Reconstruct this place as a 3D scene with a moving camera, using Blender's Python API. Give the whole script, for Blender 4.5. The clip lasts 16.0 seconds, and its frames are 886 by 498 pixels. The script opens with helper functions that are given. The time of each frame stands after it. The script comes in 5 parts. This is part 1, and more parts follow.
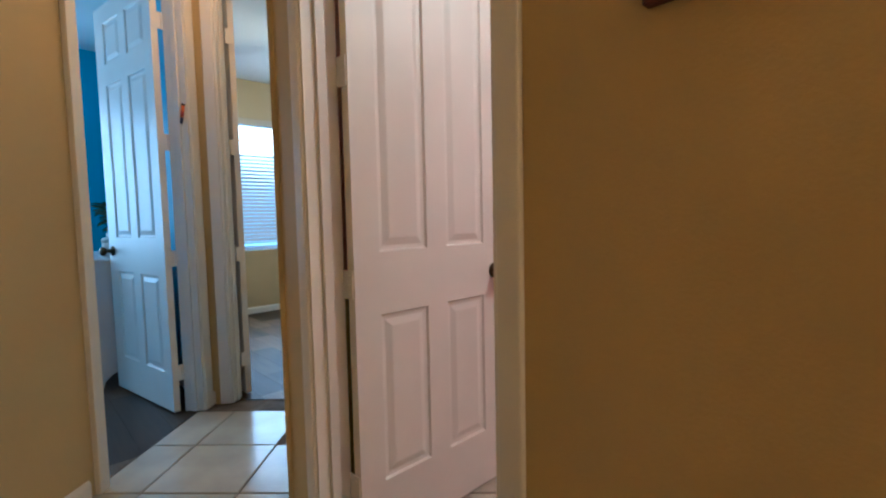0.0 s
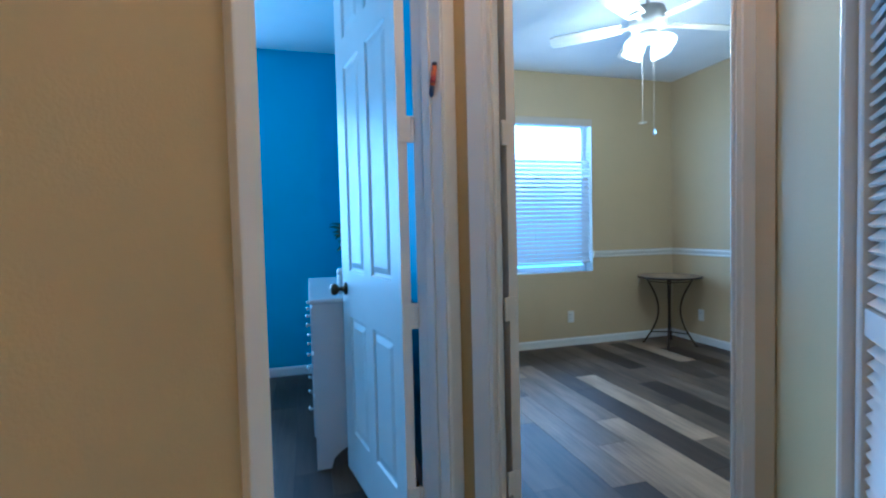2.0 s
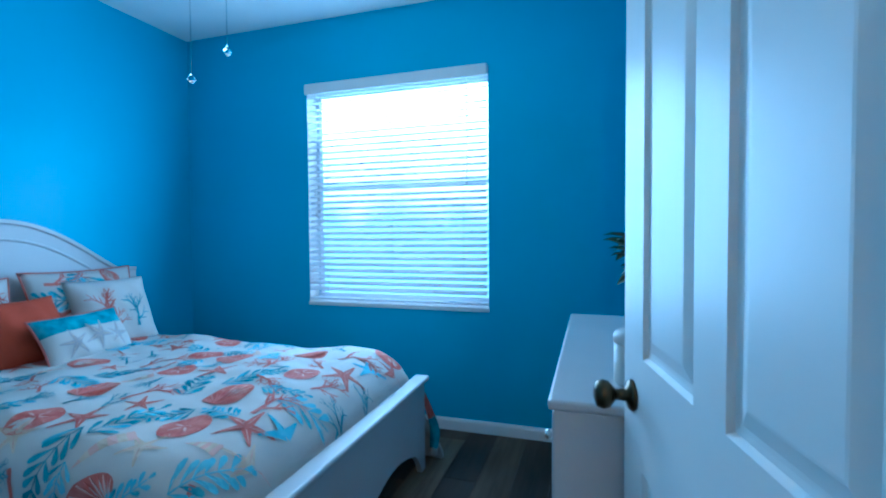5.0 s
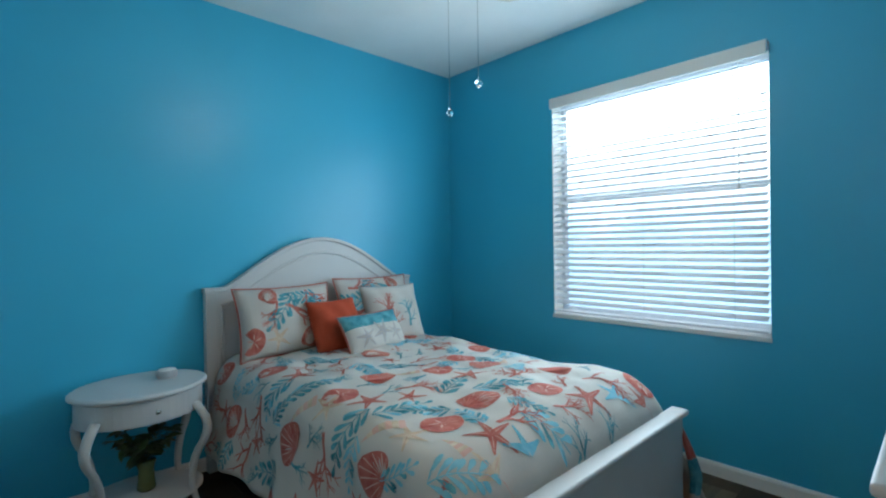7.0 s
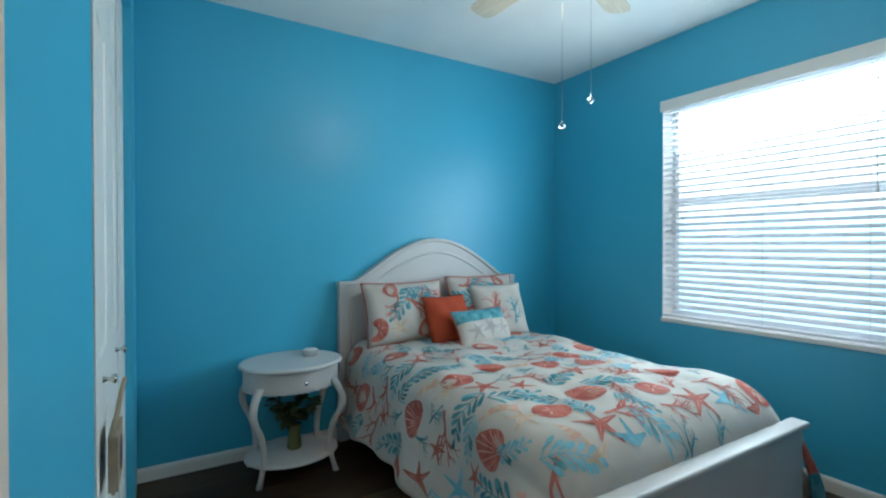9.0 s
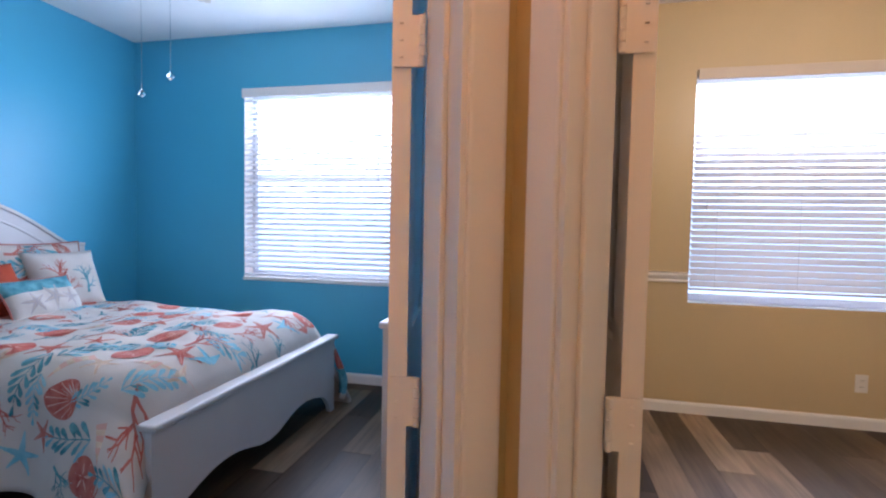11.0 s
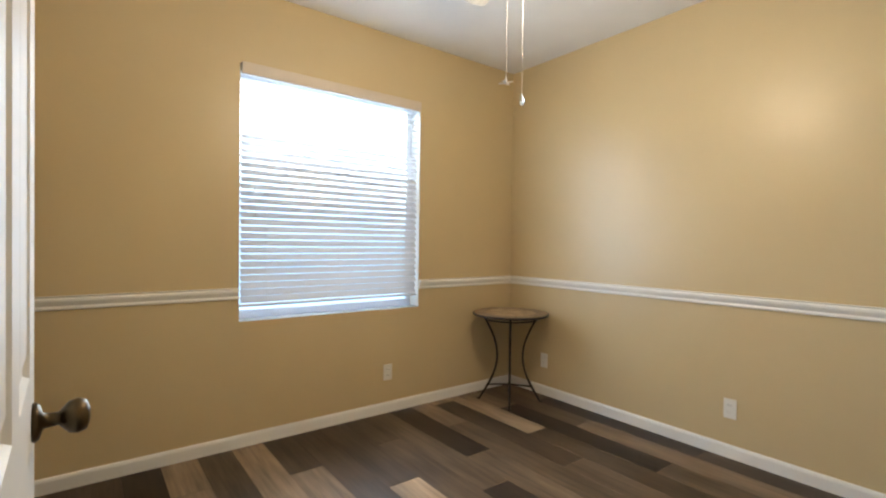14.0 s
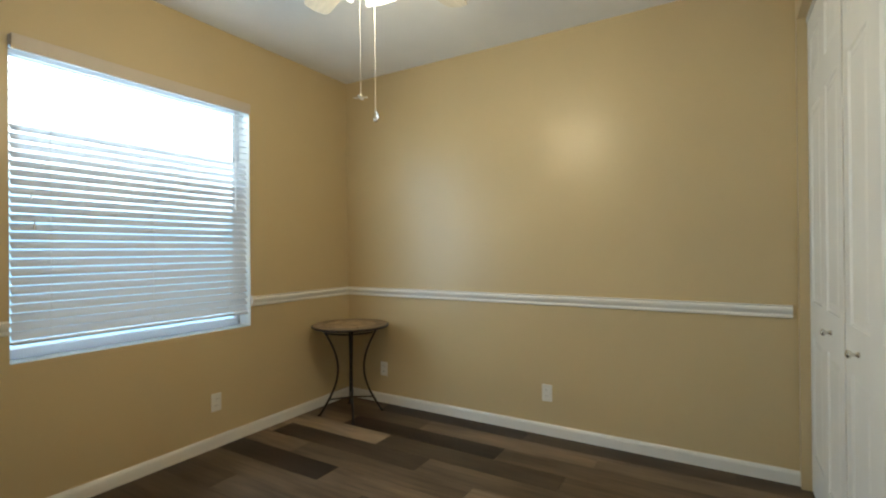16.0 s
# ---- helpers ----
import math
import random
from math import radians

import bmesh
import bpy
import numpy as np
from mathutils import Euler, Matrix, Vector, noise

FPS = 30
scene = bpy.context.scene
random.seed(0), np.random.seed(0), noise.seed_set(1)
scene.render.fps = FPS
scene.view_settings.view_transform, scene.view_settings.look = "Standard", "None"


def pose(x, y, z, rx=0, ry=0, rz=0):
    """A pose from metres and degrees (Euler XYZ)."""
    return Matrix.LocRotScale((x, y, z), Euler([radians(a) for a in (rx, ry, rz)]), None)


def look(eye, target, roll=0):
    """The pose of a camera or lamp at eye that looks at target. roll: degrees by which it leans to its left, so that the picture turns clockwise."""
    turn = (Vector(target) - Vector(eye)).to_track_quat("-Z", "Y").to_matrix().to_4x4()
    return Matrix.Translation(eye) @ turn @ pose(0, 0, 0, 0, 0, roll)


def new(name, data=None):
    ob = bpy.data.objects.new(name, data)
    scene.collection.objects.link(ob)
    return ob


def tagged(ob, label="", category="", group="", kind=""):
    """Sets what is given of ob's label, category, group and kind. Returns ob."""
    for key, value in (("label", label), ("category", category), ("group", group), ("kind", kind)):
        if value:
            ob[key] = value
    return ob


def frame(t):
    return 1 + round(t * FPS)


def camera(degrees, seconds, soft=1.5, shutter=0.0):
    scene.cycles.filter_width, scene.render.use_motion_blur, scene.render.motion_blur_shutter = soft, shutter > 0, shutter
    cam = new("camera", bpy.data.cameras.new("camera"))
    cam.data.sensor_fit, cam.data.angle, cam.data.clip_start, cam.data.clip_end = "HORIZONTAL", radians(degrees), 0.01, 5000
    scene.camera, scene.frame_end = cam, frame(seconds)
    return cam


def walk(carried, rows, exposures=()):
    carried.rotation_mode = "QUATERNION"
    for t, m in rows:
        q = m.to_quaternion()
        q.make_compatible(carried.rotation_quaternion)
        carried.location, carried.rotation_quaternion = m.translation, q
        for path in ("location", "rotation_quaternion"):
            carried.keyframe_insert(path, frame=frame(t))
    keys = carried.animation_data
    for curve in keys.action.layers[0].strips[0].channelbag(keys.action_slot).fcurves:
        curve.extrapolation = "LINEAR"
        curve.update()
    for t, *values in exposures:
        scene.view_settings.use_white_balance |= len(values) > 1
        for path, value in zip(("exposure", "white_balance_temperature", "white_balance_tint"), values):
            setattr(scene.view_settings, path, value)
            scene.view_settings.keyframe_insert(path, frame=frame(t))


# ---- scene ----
cam = camera(86.7, 16.0, soft=2.2)
PATH = [
    (0, (0.003, 0.106, 1.102), (1.367, 1.562, 0.963), -1.2),
    (0.5, (0.11, 0.388, 1.117), (1.199, 2.062, 1.005), -1.1),
    (1, (0.205, 0.698, 1.127), (1.058, 2.505, 1.042), -0.7),
    (1.5, (0.272, 1.083, 1.148), (0.967, 2.957, 1.084), -0.5),
    (2, (0.348, 1.482, 1.192), (0.903, 3.402, 1.114), -1.4),
    (2.5, (0.412, 1.854, 1.214), (0.841, 3.806, 1.139), -1.6),
    (3, (0.429, 2.169, 1.221), (0.764, 4.139, 1.138), -1.6),
    (3.5, (0.465, 2.408, 1.228), (0.602, 4.401, 1.143), -1.5),
    (4, (0.458, 2.592, 1.242), (0.326, 4.586, 1.162), -0.8),
    (6.3, (0.43, 2.832, 1.263), (-0.726, 4.463, 1.222), -1.0),
    (6.5, (0.428, 2.829, 1.275), (-0.816, 4.395, 1.236), -1.0),
    (7, (0.437, 2.816, 1.281), (-1.026, 4.179, 1.263), -0.9),
    (7.5, (0.444, 2.792, 1.292), (-1.176, 3.964, 1.288), -0.7),
    (8, (0.459, 2.785, 1.294), (-1.249, 3.826, 1.296), -0.1),
    (8.2, (0.469, 2.775, 1.297), (-1.265, 3.772, 1.296), 0.1),
    (10.3, (0.818, 2.303, 1.276), (-0.467, 3.833, 1.197), 0.2),
    (10.5, (0.861, 2.28, 1.263), (-0.225, 3.958, 1.181), 0.6),
    (11, (0.935, 2.271, 1.216), (0.508, 4.222, 1.124), 1.1),
    (11.5, (0.959, 2.295, 1.191), (1.1, 4.289, 1.109), 1.2),
    (12, (0.975, 2.332, 1.195), (1.458, 4.271, 1.122), 0.8),
    (12.5, (1.011, 2.416, 1.189), (1.751, 4.272, 1.114), 0.7),
    (13, (1.079, 2.551, 1.21), (2.015, 4.317, 1.152), 0.8),
    (13.5, (1.127, 2.667, 1.22), (2.224, 4.338, 1.177), 0.7),
    (14, (1.152, 2.735, 1.226), (2.362, 4.327, 1.201), 0.7),
    (14.5, (1.145, 2.801, 1.227), (2.452, 4.315, 1.213), 0.8),
    (15, (1.119, 2.841, 1.233), (2.567, 4.221, 1.219), 0.3),
    (15.5, (1.089, 2.838, 1.241), (2.687, 4.041, 1.234), -0.1),
    (16, (1.046, 2.841, 1.255), (2.761, 3.87, 1.261), -0.5),
]
EXPOSURES = [(0.0, -0.05, 4450, 0), (0.5, -0.05, 4450, 0), (1.5, 0.08, 4050, 0), (2.0, 0.1, 3750, 0), (2.5, 0.1, 3550, -3), (3.0, 0.1, 3350, -3), (3.5, 0.08, 3450, -4), (4.2, 0.1, 3550, -4), (6.4, -0.05, 5700, 5), (7.5, 0.12, 6500, 6), (8.2, 0.22, 6700, 6), (10.4, 0.1, 5800, 18), (11.0, 0.43, 6000, 32), (12.5, 0.5, 6050, 38), (13.5, 0.48, 6000, 20), (14.5, 0.42, 6150, 10), (16.0, 0.0, 6000, 3)]
walk(cam, [(t, look(eye, target, roll)) for t, eye, target, roll in PATH], EXPOSURES)

# world, daylight and lamps
world = bpy.data.worlds.new("sky")
scene.world = world
world.use_nodes = True
sky = world.node_tree.nodes.new("ShaderNodeTexSky")
sky.sky_type, sky.sun_disc, sky.sun_elevation, sky.sun_rotation = "NISHITA", False, radians(50), radians(150)
back = world.node_tree.nodes["Background"]
back.inputs[1].default_value = 0.12
world.node_tree.links.new(sky.outputs[0], back.inputs[0])
sun = new("sun", bpy.data.lights.new("sun", "SUN"))
sun.data.energy, sun.data.angle, sun.data.color = 3.0, radians(0.5), (1, 0.95, 0.88)
sun.matrix_world = pose(0, 0, 8, 40, 0, 30)


def area_lamp(name, eye, target, sx, sy, watts, color):
    ob = new(name, bpy.data.lights.new(name, "AREA"))
    ob.data.shape, ob.data.size, ob.data.size_y, ob.data.energy, ob.data.color = "RECTANGLE", sx, sy, watts, color
    ob.matrix_world = look(eye, target)
    return ob


def bulb(name, place, watts, color, radius=0.04):
    ob = new(name, bpy.data.lights.new(name, "POINT"))
    ob.data.energy, ob.data.color, ob.data.shadow_soft_size = watts, color, radius
    ob.location = place
    return ob


area_lamp("window_daylight", (-0.805, 5.54, 1.53), (-0.805, 4.0, 1.85), 1.2, 1.4, 36, (0.66, 0.86, 1.0))
area_lamp("window_daylight", (2.51, 5.64, 1.51), (2.51, 4.0, 1.75), 1.2, 1.45, 24, (0.68, 0.85, 1.0))
# bulbs out of view, added to brighten the hall and the pink room
bulb("unseen_hall_bulb", (0.605, -1.1, 2.52), 46, (1.0, 0.54, 0.22), 0.08)
bulb("unseen_hall_bulb", (0.84, 2.36, 2.55), 10.5, (1.0, 0.40, 0.11), 0.08)
bulb("unseen_room_bulb", (1.9, 0.1, 2.48), 52, (1.0, 0.78, 0.52), 0.08)
for dx, dy in ((0.10, 0.06), (-0.1, 0.06), (0.0, -0.12)):
    bulb("fan_bulb", (2.495 + dx, 4.05 + dy, 2.30), 9, (1.0, 0.80, 0.50))
bulb("fan_bulb", (-0.82, 4.10, 2.37), 19, (1.0, 0.88, 0.66))


# materials
def material(name, color, rough=0.6, metal=0.0, spec=0.5, vary=0.06, scale=6.0, bump=0.0, bump_scale=120.0, stretch=(1, 1, 1), color2=None, piece=0.0):
    """A surface with colour that varies at two scales and a fine relief."""
    m = bpy.data.materials.new(name)
    m.use_nodes = True
    nt = m.node_tree
    b = nt.nodes["Principled BSDF"]
    b.inputs["Roughness"].default_value = rough
    b.inputs["Metallic"].default_value = metal
    b.inputs["Specular IOR Level"].default_value = spec
    co = nt.nodes.new("ShaderNodeTexCoord")
    mp = nt.nodes.new("ShaderNodeMapping")
    mp.inputs["Scale"].default_value = stretch
    nt.links.new(co.outputs["Object"], mp.inputs[0])
    big = nt.nodes.new("ShaderNodeTexNoise")
    big.inputs["Scale"].default_value, big.inputs["Detail"].default_value = scale, 6
    nt.links.new(mp.outputs[0], big.inputs["Vector"])
    ramp = nt.nodes.new("ShaderNodeValToRGB")
    c2 = color2 or tuple(c * (1 + 2 * vary) for c in color)
    c1 = color if color2 else tuple(c * (1 - 2 * vary) for c in color)
    ramp.color_ramp.elements[0].position, ramp.color_ramp.elements[1].position = 0.3, 0.7
    ramp.color_ramp.elements[0].color, ramp.color_ramp.elements[1].color = (*c1, 1), (*c2, 1)
    nt.links.new(big.outputs[0], ramp.inputs[0])
    out = ramp.outputs[0]
    if piece:
        info = nt.nodes.new("ShaderNodeObjectInfo")
        rng = nt.nodes.new("ShaderNodeMapRange")
        rng.inputs[3].default_value, rng.inputs[4].default_value = 1 - piece, 1 + piece
        nt.links.new(info.outputs["Random"], rng.inputs[0])
        hsv = nt.nodes.new("ShaderNodeHueSaturation")
        nt.links.new(rng.outputs[0], hsv.inputs["Value"])
        nt.links.new(out, hsv.inputs["Color"])
        out = hsv.outputs[0]
    nt.links.new(out, b.inputs["Base Color"])
    if bump:
        fine = nt.nodes.new("ShaderNodeTexNoise")
        fine.inputs["Scale"].default_value, fine.inputs["Detail"].default_value = bump_scale, 3
        nt.links.new(mp.outputs[0], fine.inputs["Vector"])
        bn = nt.nodes.new("ShaderNodeBump")
        bn.inputs["Strength"].default_value, bn.inputs["Distance"].default_value = bump, 0.002
        nt.links.new(fine.outputs[0], bn.inputs["Height"])
        nt.links.new(bn.outputs[0], b.inputs["Normal"])
    return m


TAN = material("tan_wall_paint", (0.535, 0.425, 0.246), 0.34, vary=0.02, scale=1.2, bump=0.25, bump_scale=160)
# the same tan paint, yellower and duller to carry the hall's light
HALL_TINTED_TAN = material("hall_tinted_tan_paint", (0.515, 0.415, 0.205), 0.68, spec=0.2, vary=0.03, scale=1.5, bump=0.3, bump_scale=150)
BLUE = material("blue_wall_paint", (0.05, 0.388, 0.575), 0.38, vary=0.02, scale=1.2, bump=0.25, bump_scale=160)
PINK = material("pink_wall_paint", (0.75, 0.42, 0.40), 0.5, vary=0.02, scale=1.5, bump=0.2)
GREEN = material("green_wall_paint", (0.33, 0.31, 0.09), 0.5, vary=0.03, scale=1.5, bump=0.2)
CEIL = material("ceiling_white", (0.78, 0.77, 0.75), 0.8, vary=0.015, scale=3, bump=0.6, bump_scale=60)
WHITE = material("white_trim_paint", (0.74, 0.73, 0.70), 0.42, vary=0.015, scale=3, bump=0.0)
TILE = material("cream_floor_tile", (0.44, 0.40, 0.33), 0.2, vary=0.06, scale=5, bump=0.08, bump_scale=30, piece=0.05)
GROUT = material("dark_grout", (0.13, 0.10, 0.075), 0.85, vary=0.15, scale=20, bump=0.3)


# mesh helpers
def part(name, bm, mat, parent=None, label="", smooth=False):
    me = bpy.data.meshes.new(name)
    bmesh.ops.recalc_face_normals(bm, faces=bm.faces[:])
    bm.to_mesh(me)
    bm.free()
    for m in (mat if isinstance(mat, (list, tuple)) else [mat]):
        me.materials.append(m)
    if smooth:
        for p in me.polygons:
            p.use_smooth = True
    ob = new(name, me)
    if parent:
        ob.parent = parent
    if label:
        ob["label"] = label
    return ob


def thing(name, m, label, category, group="", kind=""):
    ob = new(name)
    ob.empty_display_size = 0.1
    ob.matrix_world = m
    return tagged(ob, label, category, group, kind)


def add_box(bm, x0, x1, y0, y1, z0, z1, bevel=0.0, seg=2):
    got = bmesh.ops.create_cube(bm, size=1, matrix=Matrix.LocRotScale(((x0 + x1) / 2, (y0 + y1) / 2, (z0 + z1) / 2), None, (abs(x1 - x0), abs(y1 - y0), abs(z1 - z0))))
    if bevel:
        edges = list({e for v in got["verts"] for e in v.link_edges})
        bmesh.ops.bevel(bm, geom=edges, offset=bevel, segments=seg, affect="EDGES", profile=0.5)
    return bm


def box(x0, x1, y0, y1, z0, z1, bevel=0.0, seg=2):
    return add_box(bmesh.new(), x0, x1, y0, y1, z0, z1, bevel, seg)


def add_prism(bm, pts, z0, z1):
    lo = [bm.verts.new((x, y, z0)) for x, y in pts]
    hi = [bm.verts.new((x, y, z1)) for x, y in pts]
    bm.faces.new(lo[::-1])
    bm.faces.new(hi)
    n = len(pts)
    for i in range(n):
        bm.faces.new((lo[i], lo[(i + 1) % n], hi[(i + 1) % n], hi[i]))
    return bm


def prism(pts, z0, z1):
    return add_prism(bmesh.new(), pts, z0, z1)


def lathe(profile, seg=24, bm=None, at=(0, 0, 0), cap=True):
    """Turn (radius, height) pairs round z."""
    bm = bm or bmesh.new()
    rings = [[bm.verts.new((at[0] + r * math.cos(2 * math.pi * i / seg), at[1] + r * math.sin(2 * math.pi * i / seg), at[2] + z)) for i in range(seg)] for r, z in profile]
    for a, b in zip(rings, rings[1:]):
        for i in range(seg):
            bm.faces.new((a[i], a[(i + 1) % seg], b[(i + 1) % seg], b[i]))
    if cap:
        bm.faces.new(rings[0][::-1])
        bm.faces.new(rings[-1])
    return bm


def sweep(path, section, bm=None, up=(0, 0, 1)):
    """Carry a closed (side, up) section along a line of points."""
    bm = bm or bmesh.new()
    pts = [Vector(p) for p in path]
    rings = []
    for i, p in enumerate(pts):
        d = (pts[min(i + 1, len(pts) - 1)] - pts[max(i - 1, 0)]).normalized()
        s = d.cross(Vector(up))
        s = s.normalized() if s.length > 1e-4 else Vector((1, 0, 0))
        w = s.cross(d)
        rings.append([bm.verts.new(p + s * a + w * b) for a, b in section])
    n = len(section)
    for a, b in zip(rings, rings[1:]):
        for i in range(n):
            bm.faces.new((a[i], a[(i + 1) % n], b[(i + 1) % n], b[i]))
    bm.faces.new(rings[0][::-1])
    bm.faces.new(rings[-1])
    return bm


def circle(r, n=8):
    return [(r * math.cos(2 * math.pi * i / n), r * math.sin(2 * math.pi * i / n)) for i in range(n)]


def wall(name, p0, p1, thick, mat, openings=(), top=2.715, label="", base=-0.02):
    """A wall slab from p0 to p1 with its thickness on the left of that line; openings are (s0, s1, z0, z1) along it."""
    (ax, ay), (bx, by) = p0, p1
    length = math.hypot(bx - ax, by - ay)
    bm = bmesh.new()
    cuts = sorted({0.0, length, *(s for o in openings for s in o[:2])})
    for s0, s1 in zip(cuts, cuts[1:]):
        holes = [o for o in openings if o[0] <= s0 + 1e-6 and o[1] >= s1 - 1e-6]
        z = base
        for o in sorted(holes, key=lambda o: o[2]):
            if o[2] > z:
                add_box(bm, s0, s1, 0, thick, z, o[2])
            z = o[3]
        if z < top:
            add_box(bm, s0, s1, 0, thick, z, top)
    bmesh.ops.remove_doubles(bm, verts=bm.verts[:], dist=1e-5)
    ob = part(name, bm, mat)
    ob.matrix_world = pose(ax, ay, 0, 0, 0, math.degrees(math.atan2(by - ay, bx - ax)))
    return tagged(ob, label or "painted plaster wall", "wall", kind="structure")


R2 = math.sqrt(2)


def D(u, v):
    """From the hall's diagonal axes to the rooms' axes."""
    return ((u - v) / R2, (u + v) / R2)


# the plan
H = 2.715
BX0, BX1, BY0, BY1 = -2.485, 0.83, 2.52, 5.628        # blue bedroom
GX0, GX1, GY0, GY1 = 0.935, 4.132, 2.46, 5.662          # tan room
VB0, VB1, UG0, UG1 = 1.572, 1.68, 2.81, 2.915        # the two diagonal door walls
BWIN = (-1.445, -0.165, 0.785, 2.275)
GWIN = (1.868, 3.15, 0.745, 2.27)
BDOOR = (1.901, 2.715)                               # along u
GDOOR = (0.700, 1.466)                               # along v
PDOOR = (0.658, 1.410)                               # along y
DH = 2.46

# blue bedroom shell
wall("wall_blue_north", (BX1 + 0.06, BY1 + 0.2), (BX0 - 0.15, BY1 + 0.2), 0.2, BLUE, [(BX1 + 0.06 - BWIN[1], BX1 + 0.06 - BWIN[0], BWIN[2], BWIN[3])], label="bright blue painted wall with a window")
wall("wall_blue_west", (BX0, BY1 + 0.1), (BX0, BY0 - 0.1), -0.12, BLUE, label="bright blue painted wall")
wall("wall_blue_south", (BX0 - 0.1, BY0), (0.115, BY0), -0.10, BLUE, [(0.425, 2.035, -0.02, 2.44)], label="bright blue painted wall with a closet opening")
wall("wall_blue_east", (BX1, 3.14), (BX1, BY1 + 0.05), -0.06, BLUE, label="bright blue painted wall")
wall("wall_blue_door", D(1.66, VB1), D(2.86, VB1), -0.054, BLUE, [(BDOOR[0] - 1.66, BDOOR[1] - 1.66, -0.02, DH)], label="bright blue diagonal wall with a doorway")
# tan room shell
wall("wall_tan_north", (GX1 + 0.15, GY1 + 0.2), (GX0 - 0.06, GY1 + 0.2), 0.2, TAN, [(GX1 + 0.15 - GWIN[1], GX1 + 0.15 - GWIN[0], GWIN[2], GWIN[3])], label="tan painted wall with a window")
wall("wall_tan_east", (GX1, 1.7), (GX1, GY1 + 0.1), -0.12, TAN, label="tan painted wall")
wall("wall_tan_south", (1.50, GY0 + 0.05), (GX1 + 0.1, GY0 + 0.05), -0.11, TAN, [(0.94, 2.585, -0.02, 2.44)], label="tan painted wall with a closet opening")
wall("wall_tan_west", (GX0, GY1 + 0.05), (GX0, 3.10), -0.06, TAN, label="tan painted wall")
wall("wall_tan_door", D(UG1, 0.55), D(UG1, 1.63), 0.0525, TAN, [(GDOOR[0] - 0.55, GDOOR[1] - 0.55, -0.02, DH)], label="tan diagonal wall with a doorway")
# hall shell
wall("wall_hall_blue_door", D(0.70, VB0), D(UG0 + 0.02, VB0), 0.054, HALL_TINTED_TAN, [(BDOOR[0] - 0.70, BDOOR[1] - 0.70, -0.02, DH)], label="tan hallway wall with a doorway")
wall("wall_hall_end", D(UG0, 1.60), D(UG0, 0.58), 0.0525, HALL_TINTED_TAN, [(1.60 - GDOOR[1], 1.60 - GDOOR[0], -0.02, DH)], label="tan hallway end wall with a doorway")
wall("wall_hall_closet", D(UG0 + 0.02, 0.630), (0.655, 1.593), 0.08, HALL_TINTED_TAN, [(0.825, 1.20, -0.02, 2.44)], label="tan hallway wall with a louvered closet")
wall("wall_hall_east", (0.667, 1.585), (0.667, -1.6), 0.0575, HALL_TINTED_TAN, [(1.585 - PDOOR[1], 1.585 - PDOOR[0], -0.02, DH)], label="tan hallway wall with a doorway")
wall("wall_hall_west", (-0.47, -1.6), (-0.47, 1.78), 0.1, HALL_TINTED_TAN, label="tan hallway wall")
wall("wall_hall_south", (0.8, -1.6), (-0.6, -1.6), 0.1, HALL_TINTED_TAN, label="tan hallway wall")
# pink room shell
wall("wall_pink_west", (0.785, -1.6), (0.785, 1.54), 0.0575, PINK, [(PDOOR[0] + 1.6, PDOOR[1] + 1.6, -0.02, DH)], label="pink painted wall with a doorway")
wall("wall_pink_north", (3.2, 1.485), (0.74, 1.485), -0.03, PINK, label="pink painted wall with flower decals")
wall("wall_pink_east", (3.2, -1.6), (3.2, 1.6), -0.1, PINK, label="pink painted wall")
wall("wall_pink_south", (0.7, -1.6), (3.3, -1.6), -0.1, PINK, label="pink painted wall")

# floors and ceilings
def slab(name, pts, z0, z1, mat, label, category):
    return tagged(part(name, prism(pts, z0, z1), mat), label, category, kind="structure")


BLUE_PLAN = [(BX0 - 0.1, BY0 - 0.1), (0.10, BY0 - 0.1), D(1.92, 1.63), D(2.715, 1.63), (0.89, 3.2), (0.89, BY1 + 0.2), (BX0 - 0.1, BY1 + 0.2)]
TAN_PLAN = [(0.89, 3.2), D(2.86, 1.455), D(2.86, 0.685), (1.62, 2.40), (GX1 + 0.1, 2.40), (GX1 + 0.1, GY1 + 0.2), (0.89, GY1 + 0.2)]
slab("ceiling", [(BX0 - 0.2, -1.8), (GX1 + 0.3, -1.8), (GX1 + 0.3, GY1 + 0.3), (BX0 - 0.2, GY1 + 0.3)], H, H + 0.1, CEIL, "white textured ceiling", "ceiling")
slab("floor_hall", [(-0.6, -1.75), (3.35, -1.75), (3.35, 1.62), (0.75, 1.62), D(2.86, 0.60), D(2.86, 1.63), D(0.6, 1.63), (-0.6, 1.7)], -0.12, -0.006, GROUT, "dark grout bed under cream tiles", "floor")
FLOOR_DARK = material("floor_underlay", (0.05, 0.04, 0.035), 0.8)
slab("floor_blue", BLUE_PLAN, -0.12, -0.004, FLOOR_DARK, "grey brown wood plank floor", "floor")
slab("floor_tan", TAN_PLAN, -0.12, -0.004, FLOOR_DARK, "grey brown wood plank floor", "floor")

# more materials
GLOSS_WHITE = material("white_furniture_paint", (0.49, 0.485, 0.48), 0.42, vary=0.015, scale=4, bump=0.05, bump_scale=60)
BRASS = material("antique_brass", (0.085, 0.062, 0.034), 0.28, metal=1.0, vary=0.12, scale=30)
CHROME = material("brushed_nickel", (0.62, 0.60, 0.56), 0.22, metal=1.0, vary=0.05, scale=40)
IRON = material("dark_wrought_iron", (0.022, 0.018, 0.015), 0.45, metal=0.4, vary=0.2, scale=40, bump=0.2)
